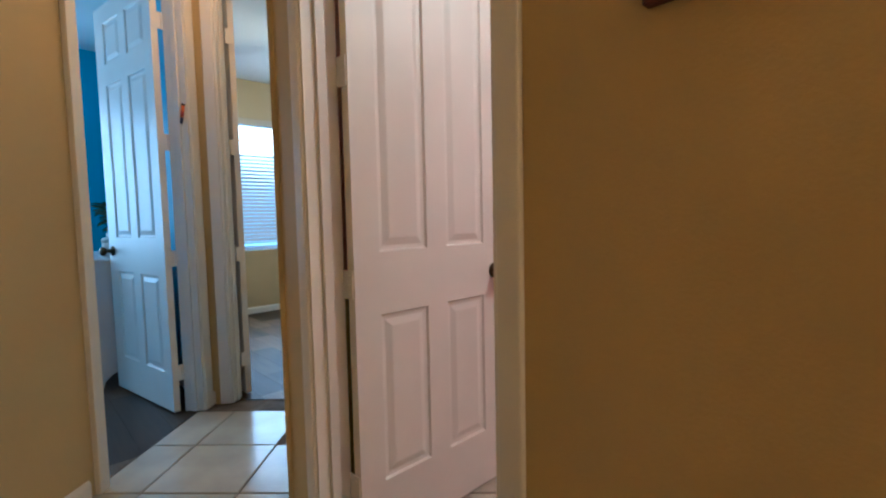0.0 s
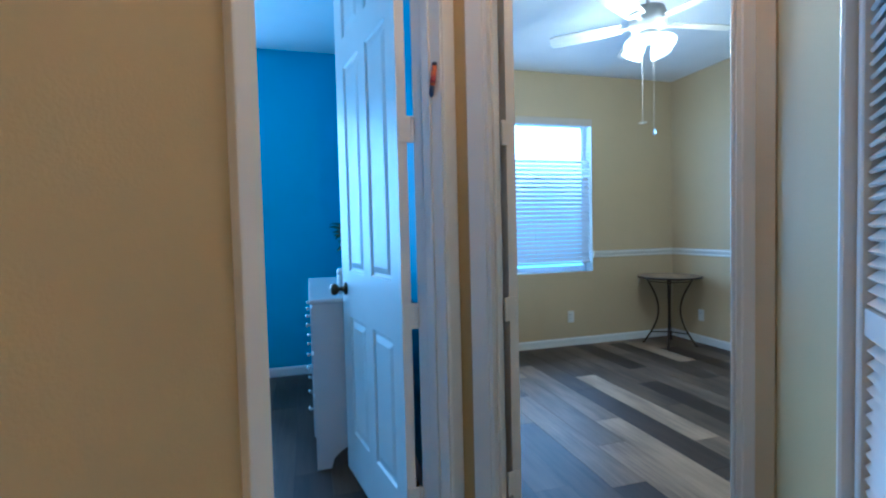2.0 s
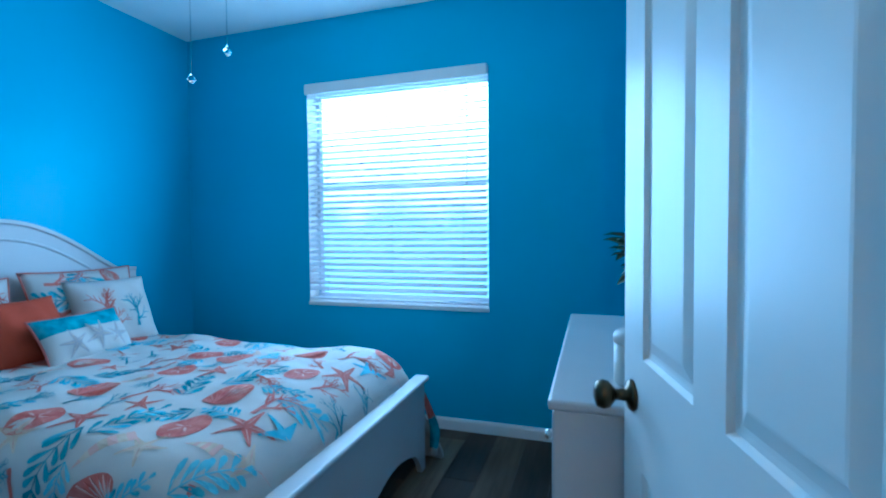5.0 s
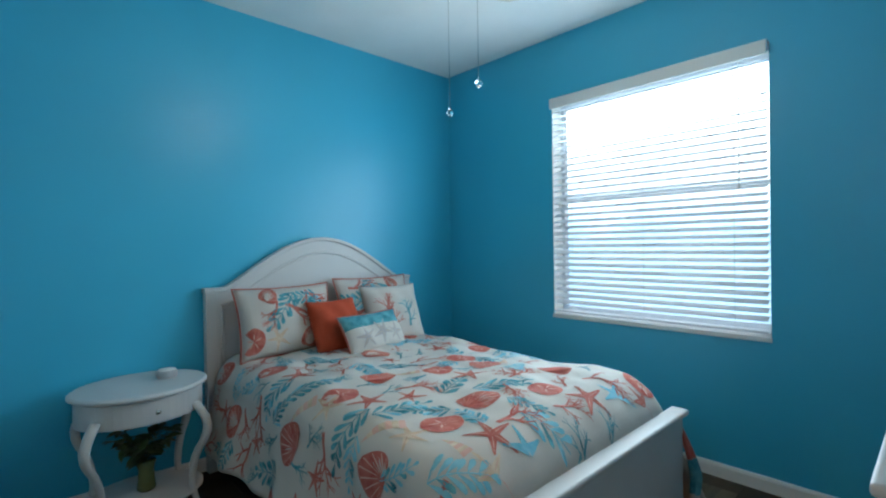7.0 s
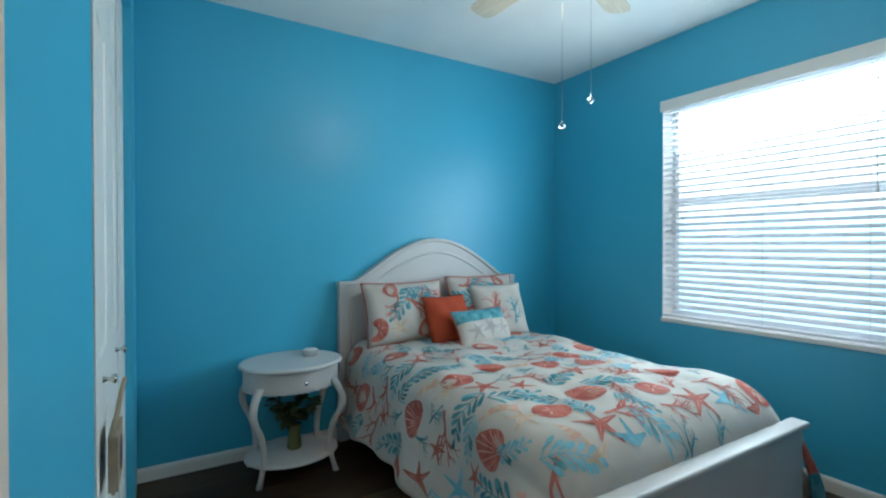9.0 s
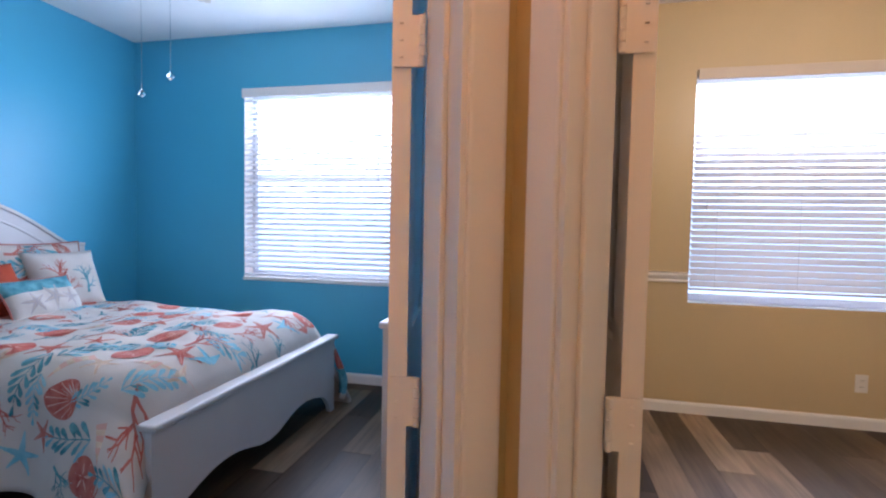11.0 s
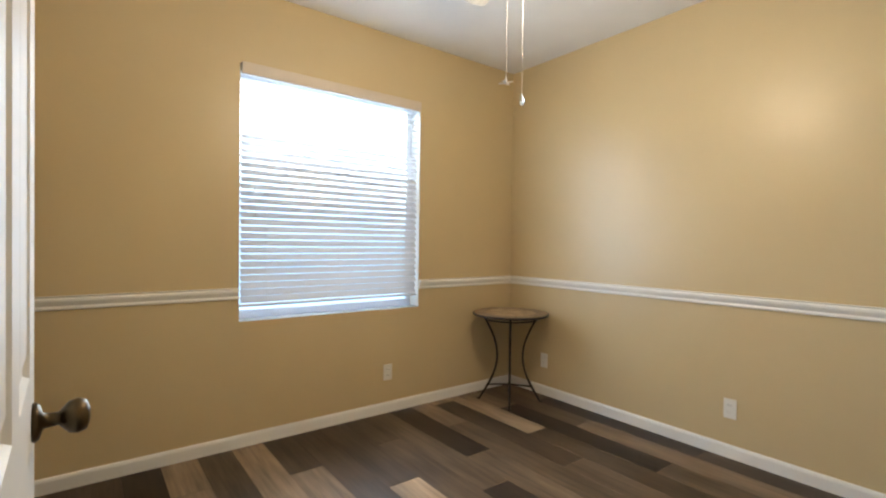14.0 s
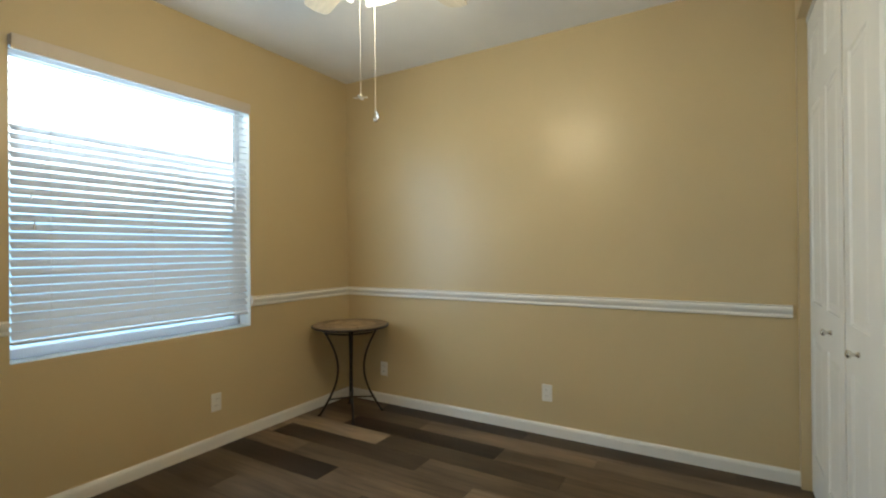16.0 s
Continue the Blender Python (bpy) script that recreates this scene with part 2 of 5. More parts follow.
MOSAIC = material("tan_stone_mosaic", (0.34, 0.23, 0.12), 0.45, vary=0.2, scale=18, bump=0.2, bump_scale=80, piece=0.18)
MOSAIC_DARK = material("brown_stone_border", (0.20, 0.135, 0.075), 0.45, vary=0.2, scale=18, bump=0.2, bump_scale=80, piece=0.2)
PLASTIC = material("white_plastic", (0.72, 0.71, 0.68), 0.35, vary=0.01)
# near black: the toy's cap, and painted shade in sockets and behind louvers
BLACK_SHADE = material("black_and_recess_shade", (0.02, 0.02, 0.02), 0.6)
CLOTH = material("white_printed_cotton", (0.49, 0.46, 0.42), 0.85, spec=0.2, vary=0.03, scale=7, bump=0.35, bump_scale=300)
CORAL = material("coral_red_print", (0.35, 0.07, 0.055), 0.85, spec=0.2, color2=(0.48, 0.17, 0.135), scale=22)
TEAL = material("teal_print", (0.025, 0.15, 0.19), 0.85, spec=0.2, color2=(0.13, 0.36, 0.41), scale=20)
AQUA = material("aqua_print", (0.10, 0.34, 0.44), 0.85, spec=0.2, color2=(0.25, 0.50, 0.58), scale=12)
SAND = material("sand_print", (0.42, 0.31, 0.21), 0.85, spec=0.2, color2=(0.62, 0.52, 0.40), scale=16)
ORANGE = material("burnt_orange_cotton", (0.38, 0.06, 0.027), 0.85, spec=0.2, vary=0.06, scale=9, bump=0.4, bump_scale=260)
MATTRESS = material("mattress_cloth", (0.55, 0.55, 0.56), 0.9, vary=0.04)
LEAF = material("dark_green_leaf", (0.052, 0.090, 0.028), 0.4, vary=0.25, scale=9, piece=0.25)
STEM = material("green_stem", (0.06, 0.10, 0.03), 0.6, vary=0.1)
POT = material("cream_ceramic", (0.52, 0.50, 0.46), 0.4, vary=0.04)
SOIL = material("dark_soil", (0.03, 0.022, 0.016), 0.95, vary=0.3, scale=40, bump=0.6)
GREYGREEN = material("grey_plastic", (0.36, 0.36, 0.37), 0.45, vary=0.05)
FAN_WOOD = material("white_fan_blade", (0.62, 0.57, 0.47), 0.45, vary=0.06, scale=5, stretch=(1, 8, 8))
BAG = material("beige_canvas", (0.34, 0.27, 0.19), 0.85, vary=0.12, scale=12, bump=0.4)
BAG_DARK = material("dark_purple_print", (0.07, 0.05, 0.09), 0.8, vary=0.2, scale=15)


def glow(name, color, strength, mix=0.0):
    m = bpy.data.materials.new(name)
    m.use_nodes = True
    b = m.node_tree.nodes["Principled BSDF"]
    b.inputs["Base Color"].default_value = (0.8, 0.78, 0.72, 1)
    b.inputs["Emission Color"].default_value = (*color, 1)
    b.inputs["Emission Strength"].default_value = strength
    return m


LAMP_GLASS = glow("lit_frosted_glass", (1.0, 0.86, 0.62), 5.0)


def glass(name, rough=0.0):
    m = bpy.data.materials.new(name)
    m.use_nodes = True
    b = m.node_tree.nodes["Principled BSDF"]
    b.inputs["Base Color"].default_value = (0.95, 0.98, 0.98, 1)
    b.inputs["Roughness"].default_value = rough
    b.inputs["Transmission Weight"].default_value = 1.0
    b.inputs["IOR"].default_value = 1.45
    return m


GLASS = glass("clear_glass")


def slat_material(through_light, white=0.77):
    """White faux-wood slats that let some daylight through."""
    m = bpy.data.materials.new("white_blind_slat")
    m.use_nodes = True
    nt = m.node_tree
    b = nt.nodes["Principled BSDF"]
    b.inputs["Base Color"].default_value = (white, white, white, 1)
    b.inputs["Roughness"].default_value = 0.4
    tr = nt.nodes.new("ShaderNodeBsdfTranslucent")
    tr.inputs[0].default_value = (0.80, 0.82, 0.86, 1)
    mix = nt.nodes.new("ShaderNodeMixShader")
    mix.inputs[0].default_value = through_light
    nt.links.new(b.outputs[0], mix.inputs[1])
    nt.links.new(tr.outputs[0], mix.inputs[2])
    nt.links.new(mix.outputs[0], nt.nodes["Material Output"].inputs[0])
    return m


# sill marble, darkened and tinted with the blue of the skylight on it
MARBLE = material("sky_tinted_marble", (0.33, 0.37, 0.39), 0.3, vary=0.06, scale=14)
# white valance, its backlit shade and warm cast put into the colour
SHADED_VALANCE = material("white_valance_in_shade", (0.56, 0.49, 0.42), 0.45, vary=0.02)
SLAT = slat_material(0.5, 0.78)
# the tan room's white slats, denser, with shade greyed into the base colour
SLAT_SHADED = slat_material(0.24, 0.66)
VINYL = slat_material(0.5)
VINYL.name = "white_window_vinyl"


def plank_material(name, dark, mid, pale):
    """Wood planks: each its own tone, with long grain."""
    m = bpy.data.materials.new(name)
    m.use_nodes = True
    nt = m.node_tree
    b = nt.nodes["Principled BSDF"]
    info = nt.nodes.new("ShaderNodeObjectInfo")
    ramp = nt.nodes.new("ShaderNodeValToRGB")
    els = ramp.color_ramp.elements
    els[0].color, els[1].color = (*dark, 1), (*pale, 1)
    for pos, c in ((0.20, dark), (0.34, mid), (0.62, mid), (0.80, pale)):
        e = els.new(pos)
        e.color = (*c, 1)
    nt.links.new(info.outputs["Random"], ramp.inputs[0])
    co = nt.nodes.new("ShaderNodeTexCoord")
    add = nt.nodes.new("ShaderNodeVectorMath")
    scl = nt.nodes.new("ShaderNodeVectorMath")
    scl.operation = "SCALE"
    scl.inputs[0].default_value = (7.0, 31.0, 13.0)
    nt.links.new(info.outputs["Random"], scl.inputs["Scale"])
    nt.links.new(co.outputs["Object"], add.inputs[0])
    nt.links.new(scl.outputs[0], add.inputs[1])
    mp = nt.nodes.new("ShaderNodeMapping")
    mp.inputs["Scale"].default_value = (26, 1.6, 10)
    nt.links.new(add.outputs[0], mp.inputs[0])
    grain = nt.nodes.new("ShaderNodeTexNoise")
    grain.inputs["Scale"].default_value, grain.inputs["Detail"].default_value, grain.inputs["Roughness"].default_value = 1.6, 8, 0.65
    nt.links.new(mp.outputs[0], grain.inputs["Vector"])
    mp2 = nt.nodes.new("ShaderNodeMapping")
    mp2.inputs["Scale"].default_value = (5, 1.2, 3)
    nt.links.new(add.outputs[0], mp2.inputs[0])
    cloud = nt.nodes.new("ShaderNodeTexNoise")
    cloud.inputs["Scale"].default_value = 1.5
    nt.links.new(mp2.outputs[0], cloud.inputs["Vector"])
    total = nt.nodes.new("ShaderNodeMath")
    total.operation = "ADD"
    nt.links.new(grain.outputs[0], total.inputs[0])
    nt.links.new(cloud.outputs[0], total.inputs[1])
    rng = nt.nodes.new("ShaderNodeMapRange")
    rng.inputs[1].default_value, rng.inputs[2].default_value, rng.inputs[3].default_value, rng.inputs[4].default_value = 0.66, 1.34, 0.48, 1.55
    nt.links.new(total.outputs[0], rng.inputs[0])
    hsv = nt.nodes.new("ShaderNodeHueSaturation")
    nt.links.new(ramp.outputs[0], hsv.inputs["Color"])
    nt.links.new(rng.outputs[0], hsv.inputs["Value"])
    nt.links.new(hsv.outputs[0], b.inputs["Base Color"])
    b.inputs["Roughness"].default_value = 0.46
    b.inputs["Specular IOR Level"].default_value = 0.25
    bn = nt.nodes.new("ShaderNodeBump")
    bn.inputs["Strength"].default_value, bn.inputs["Distance"].default_value = 0.15, 0.001
    nt.links.new(grain.outputs[0], bn.inputs["Height"])
    nt.links.new(bn.outputs[0], b.inputs["Normal"])
    return m


PLANKS = {
    "dark": plank_material("dark_brown_plank", (0.024, 0.015, 0.009), (0.034, 0.022, 0.014), (0.048, 0.032, 0.020)),
    "mid": plank_material("brown_plank", (0.058, 0.038, 0.022), (0.092, 0.062, 0.037), (0.145, 0.10, 0.062)),
    "pale": plank_material("pale_grey_brown_plank", (0.18, 0.126, 0.078), (0.23, 0.163, 0.10), (0.30, 0.215, 0.135)),
}


# outdoors
def backdrop_material():
    m = bpy.data.materials.new("bright_outdoor_haze")
    m.use_nodes = True
    nt = m.node_tree
    nt.nodes.remove(nt.nodes["Principled BSDF"])
    em = nt.nodes.new("ShaderNodeEmission")
    co = nt.nodes.new("ShaderNodeTexCoord")
    sep = nt.nodes.new("ShaderNodeSeparateXYZ")
    nt.links.new(co.outputs["Object"], sep.inputs[0])
    nz = nt.nodes.new("ShaderNodeTexNoise")
    nz.inputs["Scale"].default_value, nz.inputs["Detail"].default_value = 1.3, 6
    nt.links.new(co.outputs["Object"], nz.inputs["Vector"])
    mul = nt.nodes.new("ShaderNodeMath")
    mul.operation, mul.inputs[1].default_value = "MULTIPLY_ADD", 1.4
    nt.links.new(nz.outputs[0], mul.inputs[0])
    nt.links.new(sep.outputs[2], mul.inputs[2])
    rng = nt.nodes.new("ShaderNodeMapRange")
    rng.inputs[1].default_value, rng.inputs[2].default_value = 2.1, 3.3
    nt.links.new(mul.outputs[0], rng.inputs[0])
    ramp = nt.nodes.new("ShaderNodeValToRGB")
    ramp.color_ramp.elements[0].color, ramp.color_ramp.elements[1].color = (0.36, 0.60, 0.84, 1), (0.88, 0.95, 1.0, 1)
    nt.links.new(rng.outputs[0], ramp.inputs[0])
    st = nt.nodes.new("ShaderNodeMapRange")
    st.inputs[3].default_value, st.inputs[4].default_value = 2.8, 6.0
    nt.links.new(rng.outputs[0], st.inputs[0])
    nt.links.new(ramp.outputs[0], em.inputs[0])
    nt.links.new(st.outputs[0], em.inputs[1])
    nt.links.new(em.outputs[0], nt.nodes["Material Output"].inputs[0])
    return m


tagged(part("backdrop", box(-9, 12, 9.0, 9.05, -1, 8), backdrop_material()), "hazy bright garden and sky outside", "backdrop", kind="structure")
GROUND = material("pale_ground", (0.22, 0.24, 0.12), 0.9, vary=0.2, scale=3)
tagged(part("ground", box(-300, 300, -300, 300, -0.4, -0.3), GROUND), "pale grassy ground outside the house", "ground", kind="structure")


# trim
BASE_SEC = [(0, 0), (0.013, 0), (0.013, 0.058), (0.010, 0.068), (0.005, 0.076), (0, 0.076)]
RAIL_SEC = [(0, -0.034), (0.010, -0.034), (0.014, -0.026), (0.010, -0.014), (0.016, -0.006), (0.024, 0.008), (0.024, 0.018), (0.014, 0.026), (0.020, 0.034), (0, 0.034)]


def strip(name, p0, p1, z, section, mat, label, category):
    """A moulding along a wall, standing out to the right of the line p0 to p1."""
    bm = bmesh.new()
    a, b = Vector((*p0, z)), Vector((*p1, z))
    d = (b - a).normalized()
    s = Vector((d.y, -d.x, 0))
    rings = [[bm.verts.new(p + s * x + Vector((0, 0, w))) for x, w in section] for p in (a, b)]
    n = len(section)
    for i in range(n):
        bm.faces.new((rings[0][i], rings[0][(i + 1) % n], rings[1][(i + 1) % n], rings[1][i]))
    bm.faces.new(rings[0][::-1])
    bm.faces.new(rings[1])
    return tagged(part(name, bm, mat), label, category, kind="structure")


def baseboard(p0, p1):
    return strip("baseboard", p0, p1, 0.0, BASE_SEC, WHITE, "white painted wooden baseboard", "baseboard")


def chair_rail(p0, p1):
    return strip("chair_rail", p0, p1, 0.914, RAIL_SEC, WHITE, "white moulded chair rail", "trim")


baseboard((BX0, BY1), (BX1, BY1))
baseboard((BX0, BY0), (BX0, BY1))
baseboard((BX1, BY1), (BX1, 3.24))
baseboard((GX0, GY1), (GX1, GY1))
baseboard((GX1, GY1), (GX1, GY0 + 0.05))
baseboard((GX0, 3.22), (GX0, GY1))
baseboard(D(0.72, VB0), D(BDOOR[0] - 0.06, VB0))
baseboard(D(BDOOR[1] + 0.06, VB0), D(UG0, VB0))
baseboard(D(UG0, 0.630), D(2.02, 0.6515))
baseboard((0.667, PDOOR[0] - 0.06), (0.667, -1.6))
baseboard((-0.47, -1.6), (-0.47, 1.74))
baseboard((0.80, 1.485), (3.2, 1.485))
chair_rail((GX0, GY1), (GWIN[0] - 0.003, GY1))
chair_rail((GWIN[1] + 0.003, GY1), (GX1, GY1))
chair_rail((GX1, GY1), (GX1, GY0 + 0.075))
chair_rail((GX0, 3.22), (GX0, GY1))


# doors
def panel_board(w, h, t, xs, zs, sunk=0.009, bm=None):
    """A moulded door leaf in x 0..w, y 0..t, z 0..h; xs and zs are cuts, with a raised panel in each odd cell."""
    bm = bm or bmesh.new()
    X, Z = [0, *xs, w], [0, *zs, h]
    for y, s in ((0, 1), (t, -1)):
        def quad(a, b, c, d):
            bm.faces.new([bm.verts.new(p) for p in (a, b, c, d)])
        for i in range(len(X) - 1):
            for k in range(len(Z) - 1):
                x0, x1, z0, z1 = X[i], X[i + 1], Z[k], Z[k + 1]
                if i % 2 and k % 2:
                    rings = []
                    for inset, depth in ((0, 0), (0.006, sunk * 0.9), (0.014, sunk), (0.020, sunk), (0.042, 0.002), (0.046, 0.0015)):
                        yy = y + s * depth
                        rings.append([(x0 + inset, yy, z0 + inset), (x1 - inset, yy, z0 + inset), (x1 - inset, yy, z1 - inset), (x0 + inset, yy, z1 - inset)])
                    for a, b in zip(rings, rings[1:]):
                        for j in range(4):
                            quad(a[j], a[(j + 1) % 4], b[(j + 1) % 4], b[j])
                    quad(*rings[-1])
                else:
                    quad((x0, y, z0), (x1, y, z0), (x1, y, z1), (x0, y, z1))
    for x in (0, w):
        bm.faces.new([bm.verts.new(p) for p in ((x, 0, 0), (x, t, 0), (x, t, h), (x, 0, h))])
    for z in (0, h):
        bm.faces.new([bm.verts.new(p) for p in ((0, 0, z), (w, 0, z), (w, t, z), (0, t, z))])
    bmesh.ops.remove_doubles(bm, verts=bm.verts[:], dist=1e-5)
    return bm


DOOR_ZS = (0.22, 0.782, 0.998, 1.95, 2.08, 2.33)
HINGE_Z = (0.235, 0.895, 1.545, 2.205)


def round_knob(parent, x, y, z, side):
    """A knob that stands out along y, on the given side."""
    prof = [(0.031, 0), (0.033, 0.004), (0.028, 0.010), (0.013, 0.014), (0.011, 0.034), (0.018, 0.040), (0.027, 0.048), (0.030, 0.060), (0.025, 0.072), (0.010, 0.077)]
    bm = lathe(prof, 20)
    bmesh.ops.transform(bm, matrix=Matrix.Translation((x, y, z)) @ Matrix.Rotation(radians(-90 * side), 4, "X"), verts=bm.verts[:])
    part("door_knob", bm, BRASS, parent, "dark antique brass round knob", smooth=True)


def hinge(parent, z, off, s):
    """A butt hinge: its barrel at the pin, plates across the gap to the leaf's edge, and screws."""
    y1 = s * (off + 0.030)
    bm = box(-0.001, 0.0035, min(0, y1), max(0, y1), z - 0.045, z + 0.045)
    for i in range(5):
        lathe([(0.0055, 0), (0.0055, 0.0165)], 10, bm, (-0.002, -s * 0.001, z - 0.045 + i * 0.0182))
    for k in (-0.03, 0.0, 0.03):
        lathe([(0.0035, 0), (0.0035, 0.0015)], 8, bm, (-0.0022, s * (off + 0.018), z + k))
    return part("hinge", bm, WHITE, parent, "white painted steel hinge")


def six_panel_door(name, m, w, label, mirror=False, off=0.018, zs=DOOR_ZS, knob=0.922):
    """The hinge pin at the origin, the leaf along x, its thickness along y."""
    th = thing(name, m, label, "door", kind="structure")
    mid = w / 2
    s = -1 if mirror else 1
    y0 = -0.035 - off if mirror else off
    bm = panel_board(w, 2.435, 0.035, (0.098, mid - 0.062, mid + 0.034, w - 0.130), zs)
    bmesh.ops.translate(bm, vec=(0.004, y0, 0.012), verts=bm.verts[:])
    part("door_leaf", bm, WHITE, th)
    round_knob(th, w - 0.062, y0, knob, -1)
    round_knob(th, w - 0.062, y0 + 0.035, knob, 1)
    part("latch_plate", box(w + 0.0035, w + 0.0055, y0 + 0.006, y0 + 0.029, knob - 0.03, knob + 0.03), BRASS, th, "brass latch plate")
    for z in HINGE_Z:
        hinge(th, z, off, s)
    return th


# blue door: hinge pin on the bedroom side
six_panel_door("door_1", pose(0.71, 3.09, 0, 0, 0, 100.6), 0.795, "white six-panel door standing open into the blue bedroom")
six_panel_door("door_2", pose(1.046, 3.08, 0, 0, 0, 91.5), 0.735, "white six-panel door standing open into the tan room", True)
six_panel_door("door_3", pose(0.777, 1.398, 0, 0, 0, 1), 0.735, "white six-panel door standing open into the pink room", True, 0.024, (0.22, 0.776, 0.98, 1.95, 2.08, 2.33), 0.88)


def door_frame(name, m, width, depth, label, stop_at, hinge_left, sides=(True, True), edges=(0.057, 0.057), proud=0.0):
    """Jambs, stops and casings round an opening: x along the wall, y through it (0 hall face, depth room face)."""
    th = thing(name, m, label, "door frame", kind="structure")
    top = DH
    part("jamb", box(0, 0.018, -0.002, depth + 0.002, 0, top), WHITE, th)
    part("jamb", box(width - 0.018, width, -0.002, depth + 0.002, 0, top), WHITE, th)
    part("head_jamb", box(0.018, width - 0.018, -0.002, depth + 0.002, top - 0.018, top), WHITE, th)
    for x0, x1 in ((0.018, 0.029), (width - 0.029, width - 0.018)):
        part("door_stop", box(x0, x1, stop_at - 0.032, stop_at, 0, top - 0.018, 0.002, 1), WHITE, th)
    part("door_stop", box(0.029, width - 0.029, stop_at - 0.032, stop_at, top - 0.029, top - 0.018), WHITE, th)

    def casing(x0, x1, y, s, deep=0.0):
        bm = bmesh.new()
        inner = x1 if x0 < width / 2 else x0
        outer = x0 if x0 < width / 2 else x1
        k = (outer - inner)
        prof = [(0.0, 0), (0.0, 0.008), (0.06, 0.0105), (0.30, 0.0115), (0.62, 0.0125), (0.90, 0.0135), (0.98, 0.0125), (1.0, 0.010), (1.0, 0)]
        rings = [[bm.verts.new((inner + k * a, y + s * (b + deep if b else 0), z)) for a, b in prof] for z in (0, top + 0.012)]
        n = len(prof)
        for i in range(n):
            bm.faces.new((rings[0][i], rings[0][(i + 1) % n], rings[1][(i + 1) % n], rings[1][i]))
        bm.faces.new(rings[0][::-1])
        bm.faces.new(rings[1])
        part("casing", bm, WHITE, th)
    for face, (y, s) in enumerate(((-0.0005, -1), (depth + 0.0005, 1))):
        if not sides[face]:
            continue
        lap = 0.023 if proud and face == 0 else 0.0
        casing(0.006 + lap - edges[0], 0.006 + lap, y, s, 0.0 if face else proud)
        casing(width - 0.006, width - 0.006 + edges[1], y, s)
        part("head_casing", box(0.006 - edges[0], width - 0.006 + edges[1], min(y, y + s * 0.014), max(y, y + s * 0.014), top + 0.0125, top + 0.066, 0.003, 1), WHITE, th)
    return th


# x runs along u from the opening's near end; y goes north-west into the bedroom
door_frame("door_frame_1", pose(*D(BDOOR[0], VB0), 0, 0, 0, 45), BDOOR[1] - BDOOR[0], VB1 - VB0, "white painted door frame of the blue bedroom", 0.068, False, edges=(0.057, 0.075), proud=0.011)
door_frame("door_frame_2", pose(*D(UG0, GDOOR[1]), 0, 0, 0, -45), GDOOR[1] - GDOOR[0], UG1 - UG0, "white painted door frame of the tan room", 0.065, True, edges=(0.064, 0.057))
door_frame("door_frame_3", pose(0.667, PDOOR[1], 0, 0, 0, -90), PDOOR[1] - PDOOR[0], 0.11, "white painted door frame of the pink room", 0.07, True, edges=(0.045, 0.057))


def bifold(name, x0, width, y, label):
    """Four leaves, each with three raised panels, closed in a closet opening; they face north."""
    th = thing(name, pose(x0, y, 0), label, "closet door", kind="structure")
    lw = width / 4
    for i in range(4):
        bm = panel_board(lw - 0.006, 2.395, 0.03, (0.075, lw - 0.081), (0.20, 0.80, 0.97, 1.93, 2.06, 2.29), 0.007)
        bmesh.ops.translate(bm, vec=(i * lw + 0.003, -0.03 - (0.004 if i % 2 else 0), 0.012), verts=bm.verts[:])
        part("leaf", bm, WHITE, th)
    for x in (2 * lw - 0.225, 2 * lw + 0.235):
        bm = lathe([(0.010, 0), (0.010, 0.004), (0.006, 0.008), (0.006, 0.018), (0.013, 0.024), (0.014, 0.031), (0.008, 0.036)], 14)
        bmesh.ops.transform(bm, matrix=Matrix.Translation((x, 0, 0.905)) @ Matrix.Rotation(radians(-90), 4, "X"), verts=bm.verts[:])
        part("knob", bm, CHROME, th, "small brushed nickel knob", smooth=True)
    part("track", box(0, width, -0.03, 0, 2.412, 2.437), WHITE, th)
    return th


bifold("closet_door_1", -2.16, 1.61, BY0 - 0.035, "white panelled bifold closet doors, closed")
bifold("closet_door_2", 2.44, 1.645, GY0 + 0.01, "white panelled bifold closet doors, closed")
BACKING = material("closet_dark", (0.3, 0.26, 0.2), 0.9)
tagged(part("closet_back", box(-2.3, -0.5, BY0 - 0.14, BY0 - 0.12, 0, 2.5), BACKING), "plain back of the closet", "wall", kind="structure")
tagged(part("closet_back", box(2.4, 4.2, GY0 - 0.12, GY0 - 0.10, 0, 2.5), BACKING), "plain back of the closet", "wall", kind="structure")


